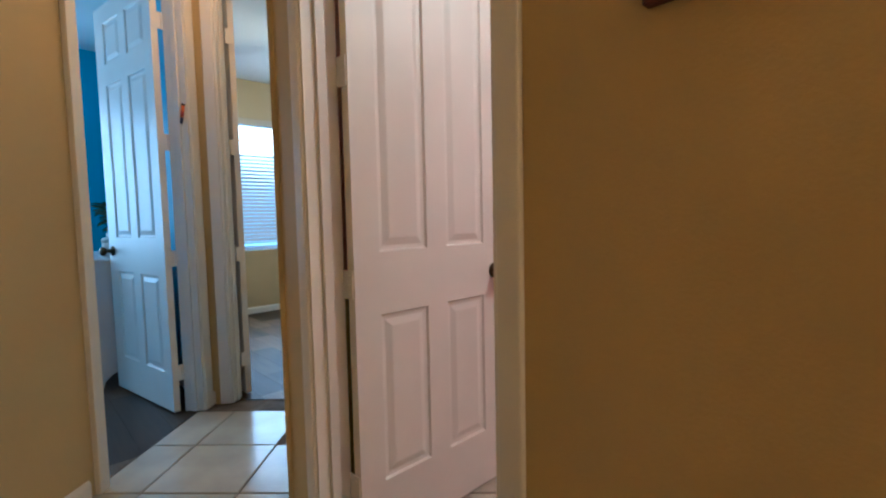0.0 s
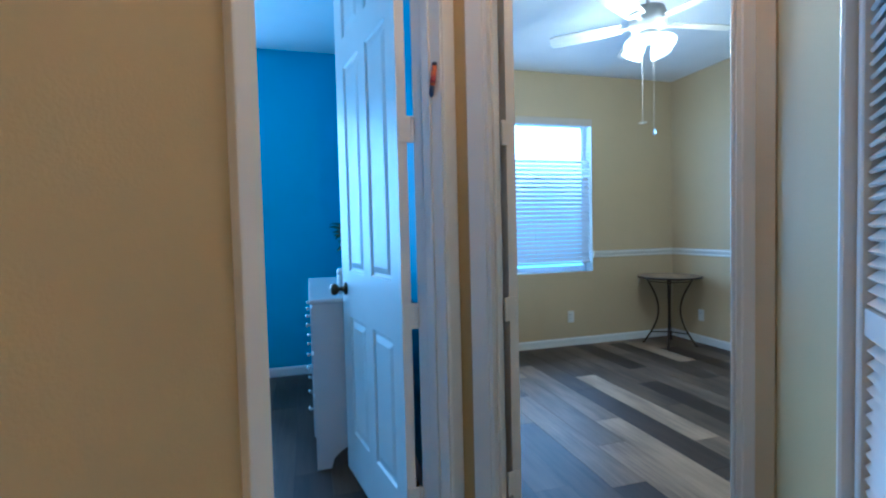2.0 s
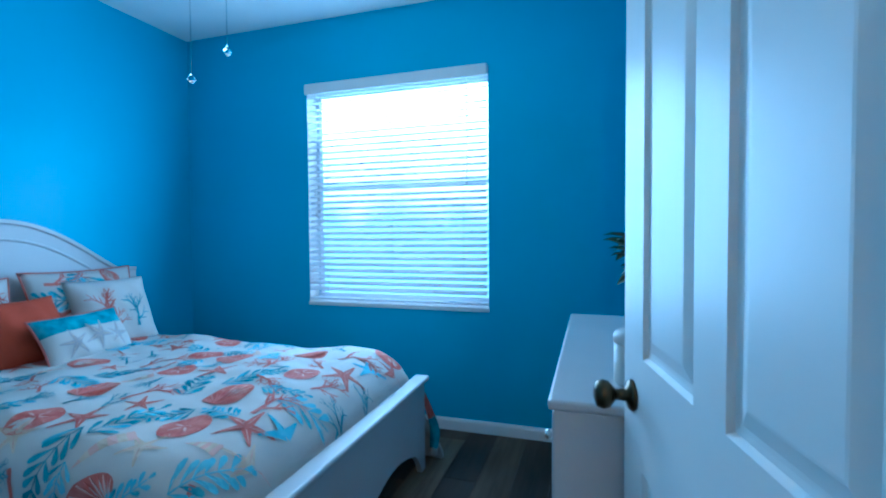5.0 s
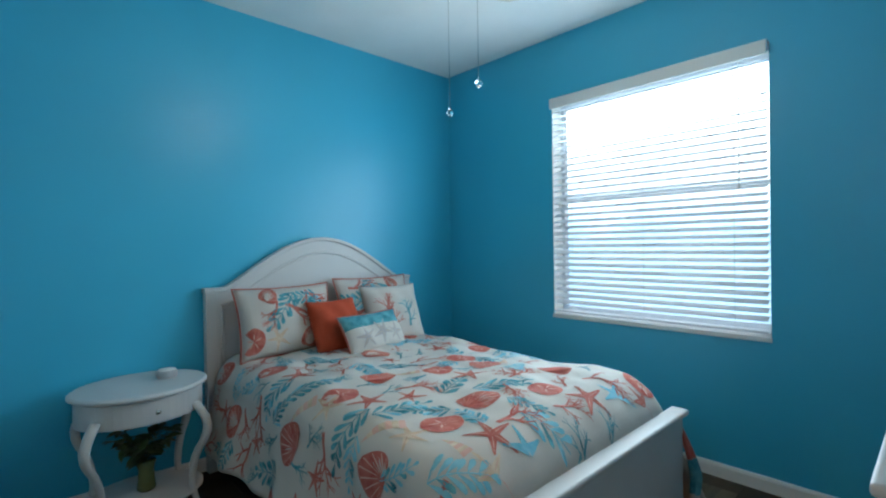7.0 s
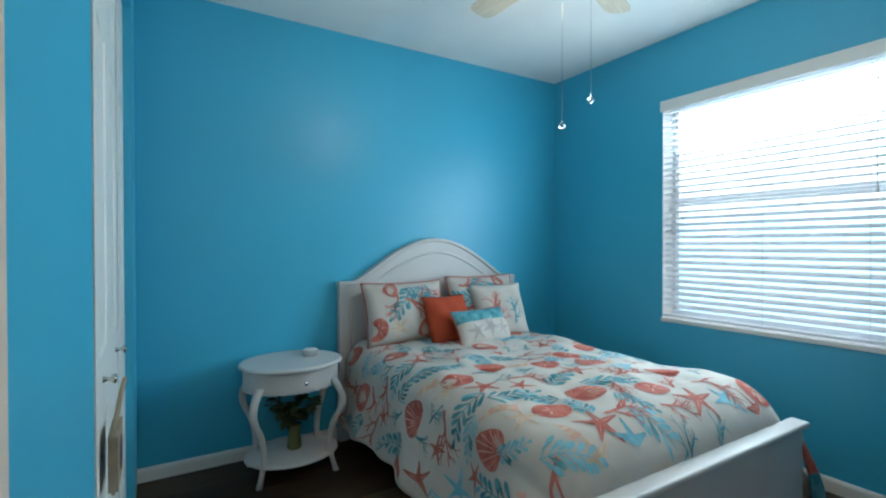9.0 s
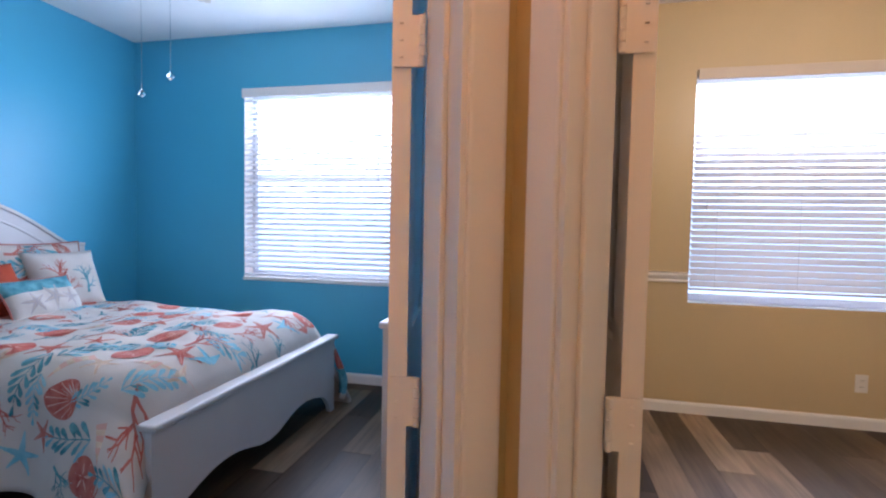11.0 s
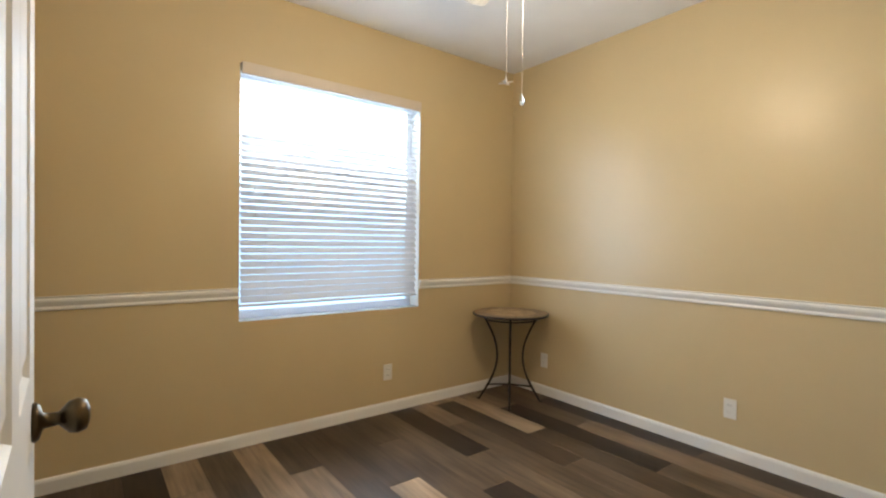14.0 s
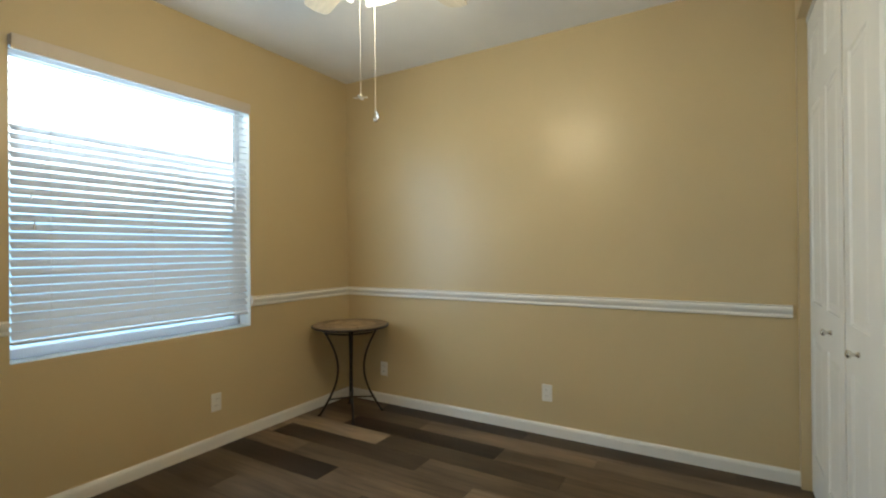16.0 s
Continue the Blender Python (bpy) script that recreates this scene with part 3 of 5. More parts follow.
# louvered closet in the hall
def louver_door():
    m = pose(*D(1.945, 0.6525), 0, 0, 0, 223.5)
    th = thing("closet_door_3", m, "white louvered bifold closet door, closed", "closet door", kind="structure")
    w, left = 0.31, -0.046
    for x0, x1 in ((left + 0.002, left + 0.020), (w - 0.04, w)):
        part("stile", box(x0, x1, 0.004, 0.040, 0.012, 2.40, 0.002, 1), WHITE, th)
    a0, a1 = left + 0.020, w - 0.04
    for z, tall in ((0.012, 0.09), (1.065, 0.03), (2.31, 0.09)):
        part("rail", box(a0, a1, 0.008, 0.036, z, z + tall), WHITE, th)
    bm = box(-(a1 - a0) / 2, (a1 - a0) / 2, -0.0095, 0.0095, -0.002, 0.002)
    bmesh.ops.rotate(bm, matrix=Matrix.Rotation(radians(42), 3, "X"), verts=bm.verts[:])
    first = part("louver", bm, WHITE, th)
    first.location = ((a0 + a1) / 2, 0.018, 0.125)
    for z0, z1 in ((0.125, 1.055), (1.105, 2.30)):
        z = z0
        while z < z1:
            if z > 0.126:
                ob = new("louver", first.data)
                ob.parent, ob.location = th, ((a0 + a1) / 2, 0.018, z)
            z += 0.0145
    part("casing", box(left - 0.014, left, -0.010, 0.02, 0, 2.48, 0.003, 1), WHITE, th)
    part("head_casing", box(left, w, -0.012, 0.0, 2.41, 2.48, 0.003, 1), WHITE, th)
    # black sheet stands in for the shade inside the closet
    part("shade_panel", box(left, w + 0.02, 0.062, 0.070, 0, 2.44), BLACK_SHADE, th)


louver_door()


# windows and blinds
def window(name, x0, x1, z0, z1, y, label, lip=0.012):
    """A single-hung window at the back of its recess, with a sill; y is the room's wall face."""
    th = thing(name, pose(0, y, 0), label, "window", kind="structure")
    d0, d1 = 0.115, 0.165
    for a, b, c, d in ((x0, x1, z0, z0 + 0.05), (x0, x1, z1 - 0.05, z1), (x0, x0 + 0.025, z0 + 0.05, z1 - 0.05), (x1 - 0.025, x1, z0 + 0.05, z1 - 0.05)):
        part("window_frame", box(a, b, d0, d1, c, d, 0.003, 1), VINYL, th)
    mid = (z0 + z1) / 2 + 0.06
    part("meeting_rail", box(x0 + 0.025, x1 - 0.025, d0 + 0.005, d1 - 0.005, mid - 0.009, mid + 0.009, 0.003, 1), VINYL, th)
    for c, d in ((z0 + 0.05, mid - 0.010), (mid + 0.010, z1 - 0.05)):
        pane = part("pane", box(x0 + 0.025, x1 - 0.025, d0 + 0.022, d0 + 0.027, c, d), GLASS, th)
        pane.visible_shadow = False
    # white liners added so the recess sides look bright with daylight
    for a, b in ((x0, x0 + 0.003), (x1 - 0.003, x1)):
        part("window_reveal", box(a, b, 0.002, d0, z0 + 0.003, z1 - 0.003), PLASTIC, th)
    part("window_reveal", box(x0 + 0.003, x1 - 0.003, 0.002, d0, z1 - 0.003, z1), PLASTIC, th)
    part("window_sill", box(x0 - 0.003, x1 + 0.003, -lip, d0, z0 - (0.022 if lip > 0 else 0.008), z0 + 0.003, 0.003, 2), PLASTIC if lip > 0 else MARBLE, th, "pale marble sill")
    return th


def blind(name, x0, x1, ztop, zbot, y, tilt, label, mat, cover, open_above=9.0, open_tilt=0.0):
    """A horizontal blind: head rail, curved slats on ladder cords, bottom rail and wand. y is the slats' middle."""
    th = thing(name, pose(0, y, 0), label, "window blind")
    part("valance", box(x0 - 0.003, x1 + 0.003, -0.052, -0.040, ztop - 0.072, ztop, 0.004, 2), cover, th)
    part("head_rail", box(x0, x1, -0.03, 0.025, ztop - 0.05, ztop - 0.004), PLASTIC, th)
    part("bottom_rail", box(x0 + 0.004, x1 - 0.004, -0.026, 0.026, zbot, zbot + 0.016, 0.004, 2), mat, th)
    pitch, z = 0.0425, ztop - 0.085
    sec = []
    for i in range(5):
        a = -0.025 + i * 0.0125
        sec.append((a, 0.0022 * (1 - (a / 0.025) ** 2)))
    bm = bmesh.new()
    lo = [[bm.verts.new((x, a, h + k)) for a, h in sec] for k in (0, 0.0026) for x in (x0 + 0.005, x1 - 0.005)]
    for a, b in ((lo[0], lo[1]), (lo[2], lo[3])):
        for i in range(4):
            bm.faces.new((a[i], a[i + 1], b[i + 1], b[i]))
    for i in (0, 4):
        bm.faces.new((lo[0][i], lo[1][i], lo[3][i], lo[2][i]))
    for a, b in ((lo[0], lo[2]), (lo[1], lo[3])):
        for i in range(4):
            bm.faces.new((a[i], a[i + 1], b[i + 1], b[i]))
    first = part("slat", bm, mat, th)
    count = 0
    while z > zbot + 0.035:
        ob = first if count == 0 else new("slat", first.data)
        ob.parent = th
        ob.matrix_basis = pose(0, 0, z, (open_tilt if z > open_above else tilt) + 0.9 * math.sin(count * 2.3), 0, 0.05 * math.sin(count * 1.7))
        z -= pitch
        count += 1
    for f in (0.12, 0.5, 0.88):
        x = x0 + f * (x1 - x0)
        part("ladder_cord", box(x - 0.0012, x + 0.0012, -0.0285, -0.0265, zbot + 0.01, ztop - 0.05), PLASTIC, th)
    x = x1 - 0.12
    bm = lathe([(0.003, 0), (0.003, 0.62)], 8, None, (x, -0.058, ztop - 0.70))
    lathe([(0.002, 0), (0.006, 0.006), (0.006, 0.03), (0.002, 0.036)], 8, bm, (x, -0.058, ztop - 0.735))
    part("wand", bm, PLASTIC, th, smooth=True)
    for k in (0.0, 0.012):
        x = x0 + 0.07 + k
        part("lift_cord", box(x, x + 0.0014, -0.046, -0.0446, ztop - 0.72 - 12 * k, ztop - 0.05), PLASTIC, th)
        bm = lathe([(0.002, 0.02), (0.006, 0.0), (0.004, -0.022)], 8, None, (x, -0.0455, ztop - 0.74 - 12 * k))
        part("tassel", bm, PLASTIC, th, smooth=True)
    return th


window("window_1", BWIN[0], BWIN[1], BWIN[2], BWIN[3], BY1, "white single-hung window in the blue bedroom")
blind("window_blind", BWIN[0] + 0.006, BWIN[1] - 0.006, BWIN[3] + 0.004, BWIN[2] + 0.018, BY1 + 0.016, 27, "white horizontal blind, lowered with open slats", SLAT, PLASTIC)
window("window_2", GWIN[0], GWIN[1], GWIN[2], GWIN[3], GY1, "white single-hung window in the tan room", -0.004)
blind("window_blind", GWIN[0] + 0.006, GWIN[1] - 0.014, GWIN[3] + 0.004, GWIN[2] + 0.085, GY1 + 0.024, 46, "white horizontal blind, almost fully lowered, upper slats open", SLAT_SHADED, SHADED_VALANCE, 1.85, 11)


# electric outlets
def outlet(m, label):
    th = thing("wall_outlet", m, label, "outlet", group="wall outlets")
    part("cover_plate", box(-0.035, 0.035, -0.006, 0, -0.057, 0.057, 0.003, 2), PLASTIC, th)
    for z in (-0.02, 0.02):
        part("socket", box(-0.016, 0.016, -0.0085, -0.005, z - 0.014, z + 0.014, 0.003, 1), PLASTIC, th)
        bm = box(-0.008, -0.006, -0.0092, -0.008, z - 0.004, z + 0.005)
        add_box(bm, 0.006, 0.008, -0.0092, -0.008, z - 0.004, z + 0.005)
        part("slots", bm, BLACK_SHADE, th, "dark socket slots")


outlet(pose(2.886, GY1, 0.29), "white wall outlet on the tan window wall")
outlet(pose(GX1, 3.88, 0.285, 0, 0, -90), "white wall outlet on the long tan wall")
outlet(pose(GX1, 5.27, 0.28, 0, 0, -90), "white wall outlet behind the small round table")


# ceiling fans
def ceiling_fan(x, y, dz, blades, turn, bowl, label):
    th = thing("ceiling_fan", pose(x, y, dz, 0, 0, turn), label, "ceiling fan")
    part("canopy", lathe([(0.02, 2.63), (0.045, 2.64), (0.066, 2.655), (0.07, H - dz)], 24), GLOSS_WHITE, th, smooth=True)
    part("downrod", lathe([(0.012, 2.56), (0.012, 2.65)], 12), GLOSS_WHITE, th, smooth=True)
    part("motor_housing", lathe([(0.05, 2.40), (0.095, 2.41), (0.115, 2.45), (0.118, 2.50), (0.10, 2.545), (0.05, 2.565), (0.014, 2.575)], 28), GLOSS_WHITE, th, "white motor housing", smooth=True)
    bm = bmesh.new()
    pts = [(0.16, -0.05), (0.22, -0.06), (0.40, -0.065), (0.58, -0.068), (0.62, -0.055), (0.635, 0.0), (0.62, 0.055), (0.58, 0.068), (0.40, 0.065), (0.22, 0.06), (0.16, 0.05)]
    add_prism(bm, pts, -0.003, 0.003)
    iron = bmesh.new()
    add_prism(iron, [(0.09, -0.018), (0.15, -0.012), (0.18, -0.032), (0.235, -0.03), (0.235, 0.03), (0.18, 0.032), (0.15, 0.012), (0.09, 0.018)], -0.009, -0.004)
    first = part("blade", bm, FAN_WOOD, th, "pale wooden blade")
    arm = part("blade_iron", iron, GLOSS_WHITE, th)
    for i in range(blades):
        m = pose(0, 0, 2.455, 0, 0, 360 / blades * i) @ pose(0, 0, 0, 11)
        b = first if i == 0 else new("blade", first.data)
        a = arm if i == 0 else new("blade_iron", arm.data)
        for ob in (b, a):
            ob.parent = th
            ob.matrix_basis = m
        b["label"] = "pale wooden blade"
    part("light_fitter", lathe([(0.03, 2.33), (0.05, 2.345), (0.06, 2.37), (0.06, 2.40)], 24), GLOSS_WHITE, th, smooth=True)
    if bowl:
        part("glass_bowl", lathe([(0.012, 2.295), (0.040, 2.299), (0.070, 2.314), (0.086, 2.338), (0.088, 2.350)], 28), LAMP_GLASS, th, "lit frosted glass bowl", smooth=True).visible_shadow = False
    else:
        for i in range(4):
            bm = lathe([(0.018, 0.0), (0.026, -0.012), (0.045, -0.04), (0.060, -0.075), (0.066, -0.10), (0.061, -0.10), (0.040, -0.045), (0.014, -0.006)], 20, cap=False)
            bmesh.ops.transform(bm, matrix=Matrix.Rotation(radians(90 * i + 20), 4, "Z") @ Matrix.Translation((0.07, 0, 2.36)) @ Matrix.Rotation(radians(-38), 4, "Y"), verts=bm.verts[:])
            part("glass_shade", bm, LAMP_GLASS, th, "lit frosted glass shade", smooth=True).visible_shadow = False
    return th


def pull_chain(x, y, z0, z1, kind, label):
    th = thing("pull_chain", pose(x, y, 0), label, "pull chain", group="fan pull chains")
    part("chain", lathe([(0.0013, z0 + 0.02), (0.0013, z1)], 6), CHROME if kind == "crystal" else PLASTIC, th)
    if kind == "crystal":
        part("pendant", lathe([(0.002, z0 - 0.016), (0.015, z0 - 0.002), (0.015, z0 + 0.003), (0.006, z0 + 0.013), (0.002, z0 + 0.02)], 8), GLASS, th, "cut crystal pendant")
    elif kind == "drop":
        part("pendant", lathe([(0.002, z0 - 0.02), (0.009, z0 - 0.012), (0.011, z0), (0.005, z0 + 0.018), (0.002, z0 + 0.03)], 12), GLASS, th, "clear glass drop", smooth=True)
    else:
        bm = lathe([(0.004, z0 - 0.008), (0.007, z0), (0.004, z0 + 0.01), (0.002, z0 + 0.02)], 10)
        for a in range(4):
            c, s = math.cos(a * math.pi / 2 + 0.4), math.sin(a * math.pi / 2 + 0.4)
            add_prism(bm, [(0.005 * c - 0.004 * s, 0.005 * s + 0.004 * c), (0.028 * c - 0.006 * s, 0.028 * s + 0.006 * c), (0.028 * c + 0.006 * s, 0.028 * s - 0.006 * c), (0.005 * c + 0.004 * s, 0.005 * s - 0.004 * c)], z0 - 0.001, z0 + 0.001)
        part("pendant", bm, PLASTIC, th, "small white fan-shaped pendant")


ceiling_fan(2.495, 4.05, 0.03, 5, -7, False, "white five-blade ceiling fan with lit glass shades")
ceiling_fan(-0.82, 4.10, 0.045, 5, 40, True, "white ceiling fan with a lit glass bowl")
pull_chain(2.454, 4.055, 1.855, 2.34, "fan", "thin pull chain with a fan-shaped pendant")
pull_chain(2.536, 4.048, 1.797, 2.34, "drop", "thin pull chain with a glass drop")
pull_chain(-0.921, 4.131, 1.81, 2.34, "crystal", "thin pull chain with a crystal pendant")
pull_chain(-0.714, 4.077, 1.862, 2.34, "crystal", "thin pull chain with a crystal pendant")


# bed
BC, BHW = 4.375, 0.735


def arch(y):
    """The headboard's top line over y from its middle."""
    a = abs(y)
    if a > 0.62:
        return 1.035
    return 1.035 + 0.29 * (0.5 + 0.5 * math.cos(math.pi * a / 0.62)) ** 0.56


def bed():
    th = thing("bed", pose(-1.44, BC, 0), "white painted wooden bed with an arched headboard", "bed")
    x0 = -2.465 + 1.44
    n = 60
    ys = [-BHW + 2 * BHW * i / n for i in range(n + 1)]

    def plate(inset_side, inset_top, zb, xa, xb, shrink=1.0):
        bm = bmesh.new()
        rows = []
        for y in ys:
            yy = y * (BHW - inset_side) / BHW
            rows.append((yy, arch(yy) - inset_top))
        f = [[bm.verts.new((x, y, z)) for y, z in rows] for x in (xa, xb)]
        g = [[bm.verts.new((x, y, zb)) for y, z in rows] for x in (xa, xb)]
        for i in range(n):
            bm.faces.new((f[1][i], f[1][i + 1], g[1][i + 1], g[1][i]))
            bm.faces.new((f[0][i], f[0][i + 1], g[0][i + 1], g[0][i]))
            bm.faces.new((f[0][i], f[0][i + 1], f[1][i + 1], f[1][i]))
            bm.faces.new((g[0][i], g[0][i + 1], g[1][i + 1], g[1][i]))
        for i in (0, n):
            bm.faces.new((f[0][i], f[1][i], g[1][i], g[0][i]))
        return bm
    part("headboard", plate(0, 0, 0.30, x0, x0 + 0.035), GLOSS_WHITE, th)
    part("headboard_panel", plate(0.10, 0.105, 0.42, x0 + 0.03, x0 + 0.041), GLOSS_WHITE, th)
    inner = [(x0 + 0.034, y * (BHW - 0.085) / BHW, arch(y * (BHW - 0.085) / BHW) - 0.085) for y in ys]
    part("moulding", sweep([(x0 + 0.034, inner[0][1], 0.42)] + inner + [(x0 + 0.034, inner[-1][1], 0.42)], circle(0.009, 6), up=(1, 0, 0)), GLOSS_WHITE, th, smooth=True)
    cap = [(x0 + 0.018, y * 1.008, arch(y) + 0.006) for y in ys]
    part("top_cap", sweep(cap, [(-0.012, -0.028), (0.006, -0.030), (0.012, -0.024), (0.012, 0.024), (0.006, 0.030), (-0.012, 0.028)], up=(1, 0, 0)), GLOSS_WHITE, th)
    for y in (-BHW + 0.03, BHW - 0.03):
        part("head_post", box(x0 - 0.004, x0 + 0.046, y - 0.034, y + 0.034, 0, 1.03, 0.006, 2), GLOSS_WHITE, th)
    # footboard with a scalloped lower edge
    xf = -0.42 + 1.44
    bm = bmesh.new()
    lower = []
    for y in ys:
        a = abs(y) / BHW
        if a > 0.93:
            z = 0.0
        elif a > 0.80:
            z = 0.13 * (1 - ((a - 0.80) / 0.13)) ** 0.6
        elif a > 0.12:
            z = 0.13 + 0.055 * math.sin(math.pi * (0.80 - a) / 0.68)
        else:
            z = 0.13 - 0.012 * (1 - a / 0.12)
        lower.append(z)
    f = [[bm.verts.new((x, y, 0.47)) for y in ys] for x in (xf - 0.014, xf + 0.014)]
    g = [[bm.verts.new((x, y, z)) for y, z in zip(ys, lower)] for x in (xf - 0.014, xf + 0.014)]
    for i in range(n):
        for k in (0, 1):
            bm.faces.new((f[k][i], f[k][i + 1], g[k][i + 1], g[k][i]))
        bm.faces.new((f[0][i], f[0][i + 1], f[1][i + 1], f[1][i]))
        bm.faces.new((g[0][i], g[0][i + 1], g[1][i + 1], g[1][i]))
    for i in (0, n):
        bm.faces.new((f[0][i], f[1][i], g[1][i], g[0][i]))
    part("footboard", bm, GLOSS_WHITE, th)
    part("footboard_cap", box(xf - 0.04, xf + 0.04, -BHW - 0.012, BHW + 0.012, 0.472, 0.50, 0.010, 3), GLOSS_WHITE, th)
    for s in (-1, 1):
        part("side_rail", box(x0 + 0.04, xf - 0.014, s * (BHW - 0.045) - 0.012, s * (BHW - 0.045) + 0.012, 0.20, 0.36, 0.004, 1), GLOSS_WHITE, th)
    return th


bed()
tagged(part("mattress", box(-2.40, -0.62, BC - 0.64, BC + 0.64, 0.30, 0.58, 0.05, 3), MATTRESS), "plain mattress under a printed comforter", "mattress")

# comforter, laid over the mattress as a sheet
QA, QR = 0.545, 0.15
CX0, CX1 = -2.36, -0.442


def drape(x, q, lift=0.0):
    """The place on the comforter at x along the bed and q across it from the middle; lift raises it off the cloth."""
    s = 1 if q >= 0 else -1
    a = abs(q)
    puff = 0.010 * math.sin(5.1 * x + 2 * q) * math.sin(6.3 * q + 1) + 0.006 * math.sin(13 * x + 9 * q) + 0.0028 * math.sin(27 * x + 17 * q) * math.sin(23 * q - 9 * x) + 0.0022 * math.sin(41 * q + 5 * x)
    top = 0.672 + puff
    quarter = QR * math.pi / 2
    if a < QA:
        y, z, nx = a, top - 0.012 * (a / QA) ** 2, (0.0, 1.0)
    elif a < QA + quarter:
        k = (a - QA) / QR
        y, z, nx = QA + QR * math.sin(k), top - 0.012 - QR * (1 - math.cos(k)), (math.sin(k), math.cos(k))
    else:
        d = a - QA - quarter
        fold = (0.024 * math.sin(9 * x + 1.2) + 0.012 * math.sin(21 * x)) * min(1, d / 0.25)
        y, z, nx = QA + QR + 0.22 * d + fold, top - 0.012 - QR - d * 0.975, (0.97, 0.22)
    # roll down inside the footboard, and bulge at its corner
    e = (x + 0.66) / 0.212
    fx = 0.0
    if e > 0:
        e = min(e, 1.0)
        z -= 0.19 * (1 - math.sqrt(max(0, 1 - e * e))) * (1 if a < QA + quarter else 1)
        fx = e
    spill = max(0.0, (x + 0.85) / 0.4)
    if a > QA + quarter:
        down = min(1.0, (a - QA - quarter) / 0.12)
        y += (0.135 if s < 0 else 0.16) * spill * spill * down
        x += 0.085 * spill ** 3 * down
        if s > 0:
            z -= 0.16 * spill * down
    h = (-2.12 - x) / 0.24
    if h > 0 and a > QA:
        y += 0.02 * h
    n = Vector((0.5 * fx, s * nx[0], nx[1])).normalized()
    return Vector((x, BC + s * y, z)) + n * lift


def comforter():
    th = thing("comforter", pose(0, 0, 0), "white quilted comforter printed with corals, shells and starfish", "comforter")
    bm = bmesh.new()
    nx, nq = 70, 96
    half = QA + QR * math.pi / 2 + 0.345
    grid = []
    for i in range(nx + 1):
        x = CX0 + (CX1 - CX0) * i / nx
        grid.append([bm.verts.new(drape(x, -half + 2 * half * j / nq)) for j in range(nq + 1)])
    for i in range(nx):
        for j in range(nq):
            bm.faces.new((grid[i][j], grid[i + 1][j], grid[i + 1][j + 1], grid[i][j + 1]))
    cloth = part("cloth", bm, CLOTH, th, smooth=True)
    mod = cloth.modifiers.new("thick", "SOLIDIFY")
    mod.thickness, mod.offset = 0.03, -1
    # the far corner hangs past the footboard
    bm = bmesh.new()
    rows = []
    for i in range(13):
        t = i / 12
        w = 0.075 + 0.045 * t - 0.085 * max(0, t - 0.72) / 0.28
        rows.append([bm.verts.new((-0.452 + 0.075 * math.sin(1.9 * t) + 0.012 * math.sin(5 * u + 3 * t), 5.095 + 0.045 * t + w * u + 0.02 * max(0, t - 0.7), 0.455 - 0.40 * t + 0.012 * math.cos(4 * u))) for u in [k / 8 for k in range(9)]])
    for i in range(12):
        for k in range(8):
            f = bm.faces.new((rows[i][k], rows[i][k + 1], rows[i + 1][k + 1], rows[i + 1][k]))
            f.material_index = 1 if 2 <= i < 6 else 2 if 6 <= i < 11 else 0
    fold = part("hanging_corner", bm, [CLOTH, CORAL, TEAL], th, "coral and teal printed corner", smooth=True)
    mod = fold.modifiers.new("thick", "SOLIDIFY")
    mod.thickness, mod.offset = 0.018, 0
    return th, half


rng = random.Random(5)


